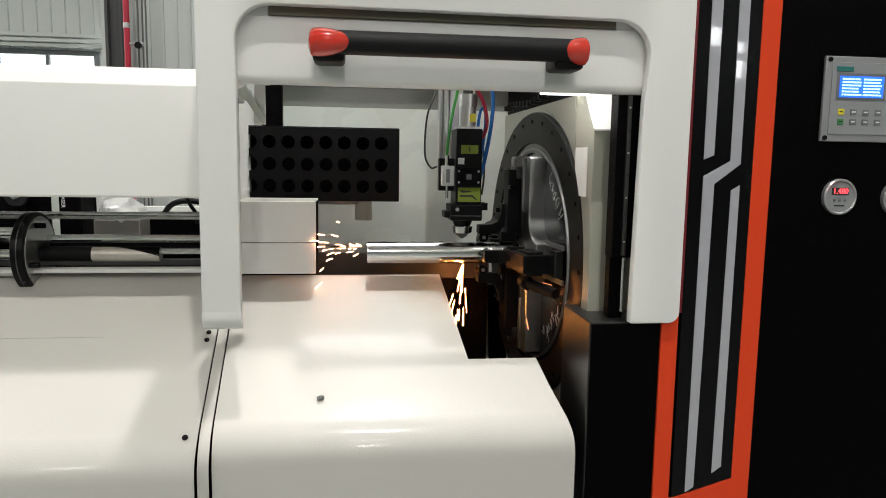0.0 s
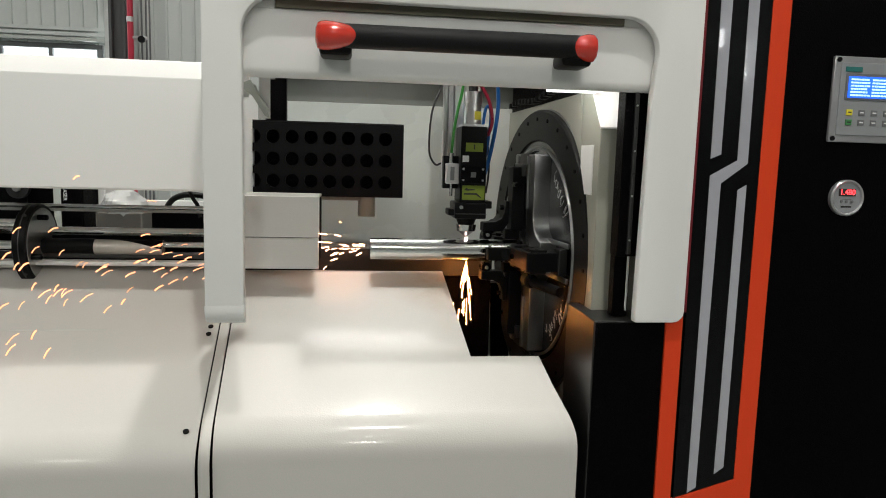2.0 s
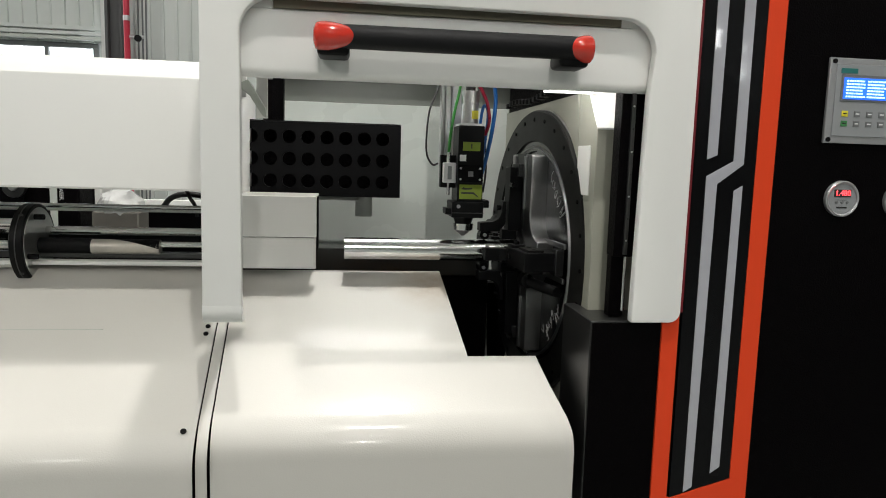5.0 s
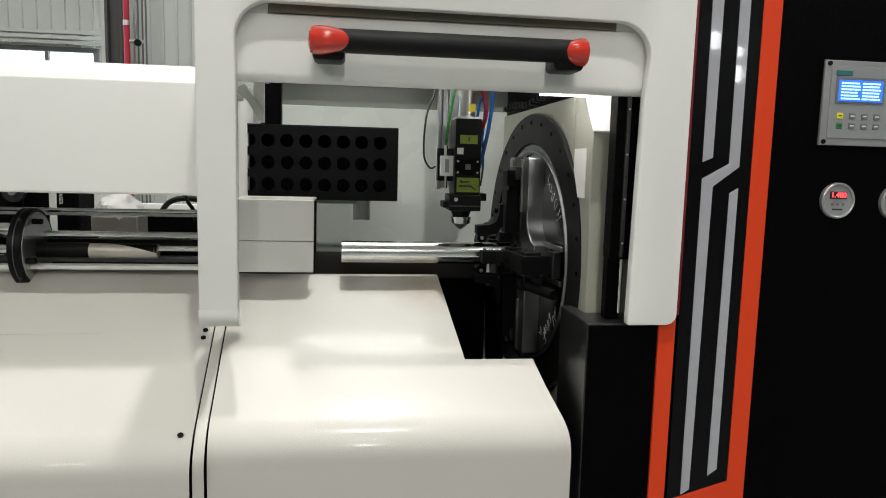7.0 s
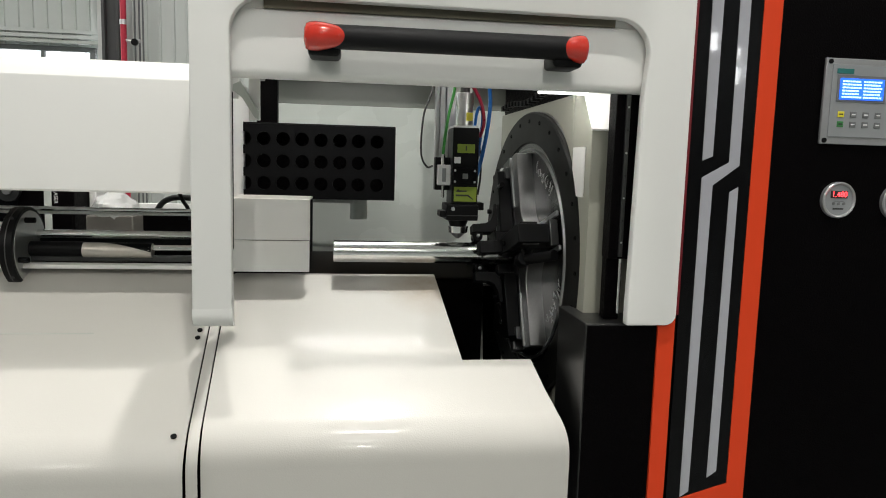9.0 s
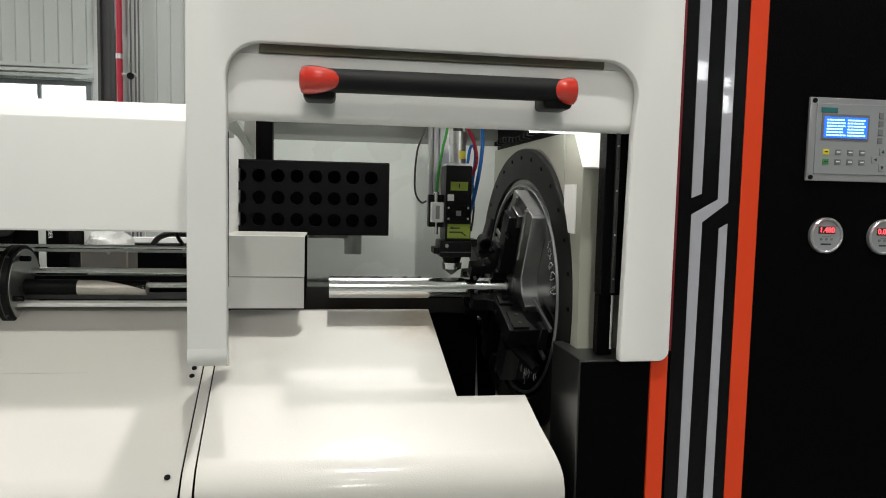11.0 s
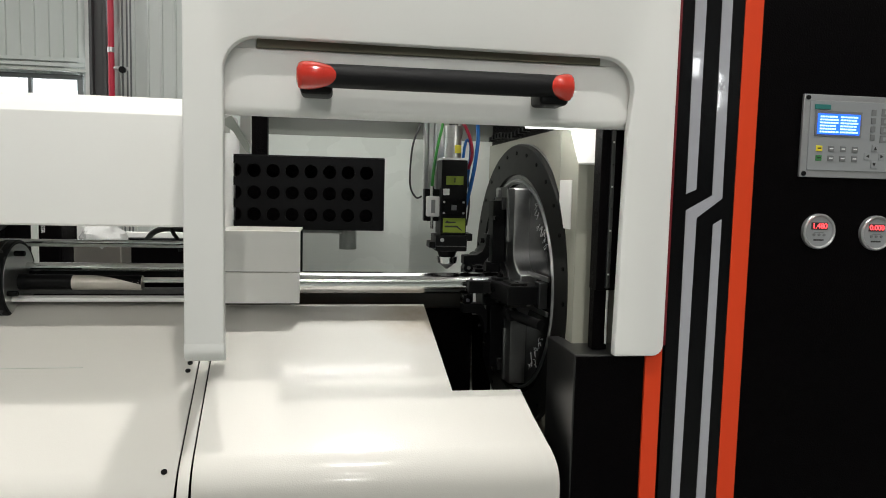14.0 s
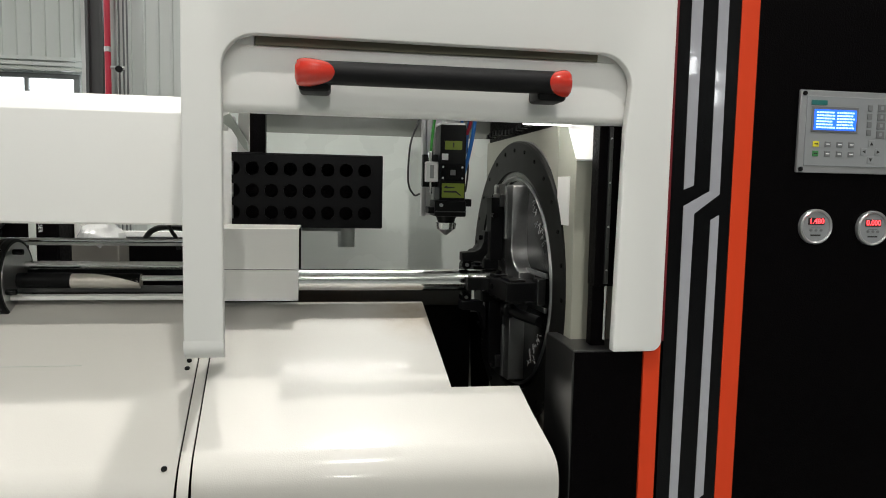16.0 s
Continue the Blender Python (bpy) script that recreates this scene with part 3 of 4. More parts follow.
for pts in ([(0.6085, 1.488), (0.6325, 1.498), (0.634, 2.5), (0.603, 2.5)],
            [(0.667, 2.5), (0.6925, 2.5), (0.697, 1.479), (0.637, 1.434), (0.632, 0.718), (0.611, 0.705), (0.610, 1.451), (0.672, 1.486)],
            [(0.678, 1.420), (0.6985, 1.432), (0.698, 0.766), (0.675, 0.750)]):
    part("light_strip", moved(prism(pts, "y", 1.3695, 1.3725, 0.0006), offc), STRIPE, cab, "grey frosted trim strip", False)
part("flank", moved(box(0.364, 0.53, 1.378, 1.585, 0.0, 1.118, 0.003), offc), BLACK_SHEEN, cab, "black satin lower machine corner")
# front overlaid in deeper black, so the side reads as catching light
part("flank_dark_front", moved(box(0.367, 0.53, 1.375, 1.378, 0.0, 1.114, 0.0008), offc), BLACK, cab)

pn = thing("operator_terminal", (0.885, 1.382, 1.53), "silver keypad panel with a blue lit display", "terminal")
part("plate", box(0.0, 0.33, -0.012, -0.004, 0.004, 0.194, 0.002), BEZEL, pn)
part("keypad_foil", box(0.016, 0.314, -0.0145, -0.011, 0.020, 0.180, 0.001), PANEL, pn)
part("name_plate", box(0.026, 0.066, -0.0165, -0.014, 0.160, 0.171, 0.0005), TEAL, pn)
part("display_bezel", box(0.028, 0.148, -0.0165, -0.014, 0.098, 0.157, 0.001), KEY, pn)
lc = part("display", box(0.034, 0.142, -0.0180, -0.016, 0.103, 0.150, 0.0005), LCD_BLUE, pn, "blue backlit display")
rnd_text = random.Random(21)
for c in range(2):
    for r_ in range(6):
        x0 = 0.0395 + 0.052 * c
        while x0 < 0.0805 + 0.052 * c:
            w_ = rnd_text.uniform(0.003, 0.0075)
            part("text_bar", box(x0, x0 + w_, -0.0187, -0.0178, 0.1070 + 0.0069 * r_, 0.1105 + 0.0069 * r_, 0), LCD_TEXT, lc)
            x0 += w_ + 0.0016
for r_ in range(2):
    for c in range(4):
        m_ = KEY if c else (KEY_GREEN if r_ == 0 else YELLOW)
        k_ = part("key", box(0.036 + 0.0305 * c, 0.051 + 0.0305 * c, -0.0165, -0.014, 0.042 + 0.022 * r_, 0.055 + 0.022 * r_, 0.0008), m_, pn)
        part("legend", box(0.039 + 0.0305 * c, 0.048 + 0.0305 * c, -0.0170, -0.0163, 0.0475 + 0.022 * r_, 0.0500 + 0.022 * r_, 0), PAPER if c else INK, k_)
for r_ in range(4):
    part("key", box(0.172, 0.184, -0.0165, -0.014, 0.093 + 0.019 * r_, 0.107 + 0.019 * r_, 0.0008), KEY, pn)
    for c in range(4):
        k_ = part("key", box(0.198 + 0.026 * c, 0.219 + 0.026 * c, -0.0165, -0.014, 0.088 + 0.0205 * r_, 0.105 + 0.0205 * r_, 0.0008), KEY, pn)
        part("legend", box(0.205 + 0.026 * c, 0.212 + 0.026 * c, -0.0170, -0.0163, 0.093 + 0.0205 * r_, 0.101 + 0.0205 * r_, 0), PANEL, k_)
for dx, dz, tri in ((0, 0.019, ((-0.004, -0.004), (0.004, -0.004), (0, 0.004))), (0, -0.019, ((-0.004, 0.004), (0.004, 0.004), (0, -0.004))), (-0.019, 0, ((0.004, -0.004), (0.004, 0.004), (-0.004, 0))), (0.019, 0, ((-0.004, -0.004), (-0.004, 0.004), (0.004, 0)))):
    k_ = part("arrow_key", box(0.187 + dx - 0.008, 0.187 + dx + 0.008, -0.0165, -0.014, 0.056 + dz - 0.008, 0.056 + dz + 0.008, 0.0008), PANEL, pn)
    part("arrow", prism([(0.187 + dx + a, 0.056 + dz + b) for a, b in tri], "y", -0.0172, -0.0163), INK, k_)
for sx in (0.010, 0.320):
    for sz in (0.012, 0.186):
        part("screw", rod((sx, -0.013, sz), "y", 0.004, 0.0055, seg=16, bevel=0.0006), BLACK_SATIN, pn)


def gauge(x, z, digits):
    g = thing("digital_gauge", (x, 1.3765, z), "round silver digital gauge with red digits " + digits, "gauge", "gas gauges")
    part("rim", lathe_y([(0.0415, 0.008), (0.0415, -0.008), (0.0385, -0.011), (0.0355, -0.009), (0.0350, -0.004)]), BEZEL, g, "bright metal rim")
    part("face", rod((0, -0.003, 0), "y", 0.006, 0.0355, seg=48, bevel=0), PANEL, g)
    sc = part("screen", box(-0.021, 0.021, -0.0075, -0.005, 0.004, 0.021, 0.0006), INK, g, "dark red-tinted screen")
    letters(digits, 0.0175, pose(0, -0.0080, 0.0125, 90, 0, 0), "digits", LED_RED, sc, 0.0003)
    for k in range(3):
        part("button", rod((-0.013 + 0.013 * k, -0.007, -0.008), "y", 0.003, 0.0033, seg=14, bevel=0.0005), KEY, g)
    part("print_bar", box(-0.013, 0.013, -0.0067, -0.0058, -0.022, -0.0185, 0), INK, g)
    part("print_bar", box(-0.012, 0.012, -0.0067, -0.0058, -0.0035, -0.002, 0), KEY, g)
    return g


def lathe_y(profile, seg=48):
    """Profile of (radius, y) turned about the y axis."""
    one = bmesh.new()
    rings = [[one.verts.new((r * math.cos(2 * math.pi * k / seg), y, r * math.sin(2 * math.pi * k / seg))) for k in range(seg)] for r, y in profile]
    for a, b in zip(rings, rings[1:]):
        for k in range(seg):
            one.faces.new((a[k], a[(k + 1) % seg], b[(k + 1) % seg], b[k]))
    return one


gauge(0.946, 1.408, "1.480")
gauge(1.096, 1.406, "0.000")

# ---- inside the enclosure ----
CY, CZ = 1.955, 1.203
back = setting("wall_back_panel", box(-0.47, 0.50, 2.60, 2.62, 0.0, 1.672, 0.002), CABIN_SHEET, "grey painted rear sheet of the cutting cabin", "wall")
part("upper_window", box(-0.47, 0.50, 2.63, 2.64, 1.672, 1.80, 0.001), GREY_DARK, back, "smoked upper rear panel")
part("top_rail", box(-0.47, 0.50, 2.56, 2.66, 1.79, 1.84, 0.003), BLACK_SATIN, back, "black top rail")
part("upper_sheet", box(-0.47, 0.50, 2.63, 2.66, 1.84, 2.2, 0.001), GREY_SHEET, back)

rack = thing("perforated_rack", (-0.25, 1.98, 1.35), "black perforated steel box hung over the tube", "rack")


def perforated(x0, x1, z0, z1, cols, rows, r, y, depth, seg=24):
    """A plate with round holes through it; cols and rows give the hole centres."""
    bm = bmesh.new()
    xb = [x0] + [(a + b) / 2 for a, b in zip(cols, cols[1:])] + [x1]
    zb = [z0] + [(a + b) / 2 for a, b in zip(rows, rows[1:])] + [z1]
    for i, cx in enumerate(cols):
        for j, cz in enumerate(rows):
            l, r_, b, t = xb[i], xb[i + 1], zb[j], zb[j + 1]
            per, cir, cir2 = [], [], []
            for k in range(seg):
                a = 2 * math.pi * (k + 0.5) / seg
                dx, dz = math.cos(a), math.sin(a)
                s = min(((r_ - cx) if dx > 0 else (cx - l)) / max(abs(dx), 1e-6), ((t - cz) if dz > 0 else (cz - b)) / max(abs(dz), 1e-6))
                per.append(bm.verts.new((cx + dx * s, y, cz + dz * s)))
                cir.append(bm.verts.new((cx + dx * r, y, cz + dz * r)))
                cir2.append(bm.verts.new((cx + dx * r, y + depth, cz + dz * r)))
            for k in range(seg):
                n = (k + 1) % seg
                bm.faces.new((per[k], per[n], cir[n], cir[k]))
                bm.faces.new((cir[k], cir[n], cir2[n], cir2[k]))
            for sx, sz in ((l, b), (r_, b), (r_, t), (l, t)):
                a = math.atan2(sz - cz, sx - cx) % (2 * math.pi)
                k = int((a / (2 * math.pi) * seg) - 0.5) % seg
                bm.faces.new((per[k], bm.verts.new((sx, y, sz)), per[(k + 1) % seg]))
    bmesh.ops.remove_doubles(bm, verts=bm.verts[:], dist=0.0004)
    return bm


cols = [-0.086 - 0.0541 * k for k in range(8, -1, -1)]
# rack moved back by scaling about the camera, so it looks the same in view
RACK_VIEW_FIT = Matrix.Translation((0.0178, 0.0131, -0.1537)) @ Matrix.Diagonal((1.1045, 1.1045, 1.1045, 1))
offr = Matrix.Translation((0.25, -1.98, -1.35)) @ RACK_VIEW_FIT
part("front_plate", moved(perforated(-0.545, -0.034, 1.356, 1.566, cols, [1.397, 1.4605, 1.524], 0.0195, 1.98, 0.004), offr), RACK, rack)
part("rear_box", moved(box(-0.545, -0.036, 2.02, 2.10, 1.357, 1.565, 0.001), offr), BLACK, rack)
part("top_lip", moved(box(-0.545, -0.034, 1.9795, 2.02, 1.5665, 1.5695, 0.001), offr), BLACK_SATIN, rack)
part("bottom_lip", moved(box(-0.545, -0.034, 1.9805, 2.02, 1.353, 1.356, 0.001), offr), BLACK_SATIN, rack)
part("side_lip", moved(box(-0.0345, -0.0325, 1.9805, 2.02, 1.354, 1.568, 0.0005), offr), BLACK_SATIN, rack)
part("hanger", moved(box(-0.447, -0.385, 2.11, 2.15, 1.45, 1.95, 0.002), offr), BLACK, rack)
part("outlet_tube", moved(rod((-0.136, 2.13, 1.335), "z", 0.10, 0.027), offr), CABIN_SHEET, rack, "short grey outlet tube")
part("outlet_clamp", moved(box(-0.30, -0.14, 2.11, 2.16, 1.335, 1.356, 0.002), offr), GREY_SHEET, rack)

blk = thing("tube_guide_block", (-0.41, 2.0, 1.1), "white tube guide casing in two halves", "machine casing")
offk = Matrix.Translation((0.41, -2.0, -1.1))
part("upper_half", moved(box(-0.50, -0.2745, 1.907, 1.919, 1.2385, 1.355, 0.002), offk), WHITE_SATIN, blk)
part("lower_half", moved(box(-0.50, -0.2755, 1.906, 1.918, 1.148, 1.2365, 0.002), offk), WHITE_SATIN, blk)
part("lid", moved(box(-0.50, -0.277, 1.921, 2.12, 1.348, 1.3545, 0.002), offk), WHITE, blk)
part("rear_half", moved(box(-0.50, -0.277, 2.10, 2.12, 1.15, 1.348, 0.002), offk), BLACK_SATIN, blk)
part("foot", moved(box(-0.49, -0.30, 2.0, 2.1, 0.9, 1.148, 0.002), offk), BLACK, blk)
tr = thing("support_beam", (0.0, 2.1, 0.9), "black support beam under the tube", "beam")
part("beam", box(-0.42, 0.27, 0.0, 0.12, 0.20, 0.285, 0.003), BEAM, tr)
part("post", box(-0.40, -0.30, 0.02, 0.10, -0.9, 0.20, 0.003), BLACK, tr)
# black sheet stands in for the dark gap under the beam
part("gap_backdrop", box(-0.42, 0.27, 0.012, 0.10, -0.5, 0.20, 0.002), BLACK, tr)

lt = thing("cabin_side_bracket", (-0.43, 1.80, 1.1), "grey brace and slim upright inside the cabin", "bracket")
offl = Matrix.Translation((0.43, -1.80, -1.1))
b_ = prism([(-0.468, 1.64), (-0.466, 1.655), (-0.448, 1.664), (-0.404, 1.590), (-0.401, 1.566), (-0.412, 1.572), (-0.444, 1.622)], "y", 1.803, 1.823, 0.001)
bmesh.ops.transform(b_, matrix=offl, verts=b_.verts[:])
part("brace", b_, GREY_SHEET, lt, "bent grey brace")
# black strip colours in the shade of the gap along the post
part("gap_strip", moved(box(-0.4705, -0.4665, 1.800, 1.803, 1.225, 1.635, 0.0005), offl), BLACK, lt, "thin black strip drawn for the shaded gap")
part("upright", moved(box(-0.430, -0.401, 1.826, 1.836, 1.566, 1.80, 0.001), offl), WHITE_SATIN, lt, "pale upright with a small pin")
part("pin", moved(rod((-0.396, 1.83, 1.672), "x", 0.016, 0.0035, seg=12), offl), ALU, lt)
part("top_plate", moved(box(-0.475, -0.455, 1.824, 1.84, 1.62, 1.75, 0.001), offl), WHITE_SATIN, lt)

# vertical axis of the cutting head
ax = thing("lift_column", (0.15, 2.2, 1.2), "aluminium profile column of the cutting head", "column")
offx = Matrix.Translation((-0.15, -2.2, -1.2))
for a_, b2 in ((0.107, 0.119), (0.121, 0.138), (0.141, 0.172)):
    part("profile", moved(box(a_, b2, 2.16, 2.20, 1.385 + (a_ - 0.107) * 0.3, 2.2, 0.002), offx), ALU, ax)
part("back_plate", moved(box(0.172, 0.225, 2.17, 2.20, 1.42, 2.2, 0.002), offx), GREY_SHEET, ax)
part("cable", moved(hose([(0.10, 2.2, 1.78), (0.096, 2.18, 1.70), (0.070, 2.18, 1.62), (0.064, 2.18, 1.50), (0.085, 2.19, 1.455), (0.105, 2.2, 1.458)], 0.0032), offx), HOSE_BLACK, ax, "black hanging cable")

head = thing("laser_cutting_head", (0.165, CY, 1.241), "black laser cutting head with lime warning labels", "laser head")


def hx(px):
    return (px - 826) * 0.00169


def hz(py):
    return (425 - py) * 0.00168


FY = -0.05
part("body", box(hx(804), hx(849), FY, 0.06, hz(360), hz(229), 0.003), BLACK_SATIN, head)
part("lower_body", box(hx(796), hx(851), FY - 0.004, 0.062, hz(388), hz(360), 0.004), BLACK_SATIN, head)
part("drawer_line", box(hx(797), hx(851), FY - 0.0055, 0.0, hz(380), hz(378.5), 0.0003), STEEL_DARK, head)
part("side_clamp", box(hx(786), hx(800), FY + 0.01, 0.03, hz(383), hz(372), 0.002), BLACK_SATIN, head)
part("side_clamp", box(hx(850), hx(862), FY + 0.01, 0.03, hz(370), hz(357), 0.002), BLACK_SATIN, head)
part("top_plate", box(hx(806), hx(847), FY + 0.004, 0.05, hz(231), hz(225), 0.001), ALU, head)
part("collimator", rod((hx(826), -0.01, hz(208)), "z", 0.062, 0.025), ALU, head, "silver collimator barrel")
part("collar", rod((hx(826), -0.01, hz(180)), "z", 0.036, 0.027, seg=10), ALU, head)
part("fibre_plug", rod((hx(826), -0.01, hz(150)), "z", 0.075, 0.014), STEEL_DARK, head)
part("fibre_cable", hose([(hx(826), -0.01, hz(132)), (hx(828), -0.01, hz(100)), (hx(832), 0.05, hz(60))], 0.007), HOSE_BLACK, head)
part("maker_label", box(hx(827), hx(838), -0.0365, -0.033, hz(217), hz(203), 0), YELLOW, head)
lb = part("warning_label", box(hx(812), hx(842), FY - 0.001, FY + 0.001, hz(272), hz(257), 0), LIME, head, "lime warning label")
part("mark", box(hx(826), hx(828), FY - 0.0016, FY - 0.0009, hz(268), hz(260), 0), INK, lb)
part("label", box(hx(807), hx(818), FY - 0.001, FY + 0.001, hz(290), hz(279), 0), PAPER, head, "small white label")
part("window_plate", box(hx(806), hx(846), FY - 0.003, FY + 0.001, hz(325), hz(297), 0.001), BLACK_GLOSS, head)
part("sensor_window", box(hx(822), hx(831), FY - 0.0036, FY - 0.0028, hz(316), hz(307), 0), KEY, head)
for sx in (809, 843):
    for sz in (302, 321):
        part("screw", rod((hx(sx), FY - 0.003, hz(sz)), "y", 0.003, 0.0032, seg=12, bevel=0.0004), ALU, head)
l2 = part("warning_label", box(hx(808), hx(847), FY - 0.0016, FY + 0.001, hz(355), hz(330), 0), LIME, head, "lime label with a dark arrow")
part("mark", prism([(hx(811), hz(343)), (hx(833), hz(343)), (hx(841), hz(350)), (hx(841), hz(352)), (hx(832), hz(346)), (hx(811), hz(346))], "y", FY - 0.0022, FY - 0.0015), INK, l2)
part("mark", prism([(hx(811), hz(338)), (hx(815), hz(334)), (hx(818), hz(336)), (hx(830), hz(336)), (hx(830), hz(338)), (hx(817), hz(339))], "y", FY - 0.0022, FY - 0.0015), INK, l2)
part("knob", rod((hx(807), FY - 0.006, hz(368)), "y", 0.006, 0.0055, seg=16), ALU, head)
part("nozzle_holder", rod((hx(821), 0, hz(394)), "z", 0.020, 0.024, 0.031), BLACK_SATIN, head)
part("nozzle_ring", rod((hx(821), 0, hz(405.5)), "z", 0.020, 0.0285, 0.031, seg=24), CHROME, head, "bright knurled nozzle ring")
part("nozzle", rod((hx(821), 0, hz(416.5)), "z", 0.018, 0.004, 0.026), STEEL, head, "copper-grey conical nozzle")
vl = part("valve", box(hx(781), hx(803), FY + 0.015, 0.02, hz(328), hz(293), 0.002), PAPER, head, "white solenoid valve")
part("label", box(hx(788), hx(795), FY + 0.0142, FY + 0.016, hz(322), hz(299), 0), PANEL, vl)
part("valve_plug", rod((hx(790), -0.02, hz(284)), "z", 0.030, 0.0065, seg=16), CHROME, head)
part("valve_nipple", rod((hx(791), -0.02, hz(339)), "z", 0.036, 0.0045, seg=14), CHROME, head)
part("valve_bracket", box(hx(778), hx(806), -0.005, 0.03, hz(337), hz(280), 0.002), BLACK_SATIN, head)
part("green_hose", hose([(hx(790), -0.02, hz(276)), (hx(793), -0.02, hz(240)), (hx(800), -0.01, hz(200)), (hx(808), 0.0, hz(165)), (hx(815), 0.02, hz(110)), (hx(818), 0.05, hz(50))], 0.0042), HOSE_GREEN, head, "green air hose")
part("red_hose", hose([(hx(833), 0.0, hz(150)), (hx(843), -0.015, hz(164)), (hx(855), -0.02, hz(190)), (hx(860), -0.015, hz(220)), (hx(855), 0.0, hz(243))], 0.0050), HOSE_RED, head, "dark red hose")
part("blue_hose", hose([(hx(866), 0.02, hz(60)), (hx(869), 0.0, hz(150)), (hx(871), -0.005, hz(190)), (hx(866), -0.005, hz(240)), (hx(857), 0.0, hz(290)), (hx(851), 0.02, hz(320))], 0.0058), HOSE_BLUE, head, "blue air hose")
part("blue_hose", hose([(hx(845), 0.01, hz(245)), (hx(848), 0.0, hz(205)), (hx(853), 0.0, hz(192)), (hx(859), 0.0, hz(205)), (hx(857), 0.01, hz(250)), (hx(851), 0.02, hz(300))], 0.0045), HOSE_BLUE, head, "blue air hose loop")
part("pressure_hose", hose([(hx(856), 0.03, hz(230)), (hx(862), 0.03, hz(300)), (hx(858), 0.03, hz(345))], 0.003), HOSE_BLACK, head)

# ---- chuck ----
RX = 0.3665
chk = thing("chuck_housing", (0.6, 2.1, 0), "cream painted chuck housing behind the ring", "machine housing")
offh = Matrix.Translation((-0.6, -2.1, 0))


def square_ring(x, y0, y1, z0, z1, r, thick, seg=64):
    """A square plate at x with a round hole about the chuck's axis."""
    bm = bmesh.new()
    rows = [[], [], [], []]
    for k in range(seg):
        a = 2 * math.pi * k / seg
        dy, dz = math.cos(a), math.sin(a)
        s = min(((y1 - CY) if dy > 0 else (CY - y0)) / max(abs(dy), 1e-6), ((z1 - CZ) if dz > 0 else (CZ - z0)) / max(abs(dz), 1e-6))
        for row, (q, xx) in zip(rows, ((s, x), (r, x), (r, x + thick), (s, x + thick))):
            row.append(bm.verts.new((xx, CY + dy * q, CZ + dz * q)))
    for a, b in zip(rows, rows[1:] + rows[:1]):
        for k in range(seg):
            n = (k + 1) % seg
            bm.faces.new((a[k], a[n], b[n], b[k]))
    return bm


HX, HY = 0.397, 1.497
part("side_plate", moved(square_ring(HX, 1.64, 2.5, 0.62, 1.648, 0.40, 0.012), offh), HOUSING, chk)
part("front_post", moved(prism([(HY, 0.7), (HY, 1.555), (HY + 0.075, 1.648), (HY + 0.143, 1.648), (HY + 0.143, 0.7)], "x", HX, HX + 0.16, 0.003), offh), HOUSING, chk)
# cap coloured whiter than the post to bring out the light on its slope
part("post_cap_lit", moved(prism([(HY - 0.003, 1.552), (HY - 0.003, 1.556), (HY + 0.073, 1.652), (HY + 0.143, 1.652), (HY + 0.143, 1.649), (HY + 0.075, 1.649), (HY, 1.556)], "x", HX - 0.002, HX + 0.16), offh), WHITE_SATIN, chk, "sloped cap whitened for the light on it")
# white plate puts a patch of light on the housing side
part("lit_patch_plate", moved(box(HX - 0.0035, HX - 0.0005, 1.535, 1.625, 1.394, 1.515, 0.0008), offh), WHITE_SATIN, chk, "white plate standing in for a lit patch")
part("top_plate", moved(box(HX + 0.012, 0.9, 1.64, 2.5, 1.61, 1.648, 0.002), offh), HOUSING, chk)
part("stand", moved(box(HX + 0.02, 0.9, 1.75, 2.5, 0.0, 0.62, 0.002), offh), BLACK, chk, "black stand")
part("shield", moved(box(HX + 0.02, HX + 0.03, 1.62, 2.55, 1.652, 1.78, 0.002), offh), BLACK, chk, "black sheet shield")
cab2 = thing("cable_chain", (0.385, 2.10, 1.655), "black drag chain above the chuck", "cable chain")
for k in range(14):
    u = k / 13
    b_ = box(-0.012, 0.012, -0.012, 0.012, -0.008, 0.008, 0.001, 1)
    bmesh.ops.transform(b_, matrix=Matrix.Translation((0.0, 0.30 - 0.60 * u, 0.012 + 0.006 * math.sin(9 * u))), verts=b_.verts[:])
    part("link", b_, RACK, cab2)
# unseen fixture made up for the cabin fill lamp
strip = thing("cabin_light_bar", (-0.12, 2.10, 1.80), "slim white light strip added unseen to brighten the cabin", "lamp", "cabin lights")
part("tube", box(-0.26, 0.26, -0.012, 0.012, 0.0, 0.006, 0.002), BAR_LIGHT, strip)
part("housing", box(-0.27, 0.27, -0.016, 0.016, 0.0065, 0.03, 0.002), ALU, strip)
part("hanger", box(-0.26, -0.24, -0.008, 0.008, 0.03, 0.41, 0.001), BLACK_SATIN, strip)
led = thing("cabin_light_bar", (0.378, 1.55, 1.642), "white light bar under the cabin roof", "lamp")
part("tube", box(-0.10, 0.02, -0.01, 0.01, -0.004, 0.004, 0.002), BAR_LIGHT, led)

CHUCK_YAW = 4.6
ring = thing("chuck_ring", (RX, CY, CZ), "black steel chuck ring with screw holes", "chuck")
ring.rotation_euler = (0, 0, radians(CHUCK_YAW))
part("ring", lathe([(0.035, 0.33), (0.0, 0.33), (-0.004, 0.333), (-0.004, 0.417), (0.0, 0.421), (0.05, 0.421), (0.05, 0.33)], (0, 0, 0), 128), RING, ring)
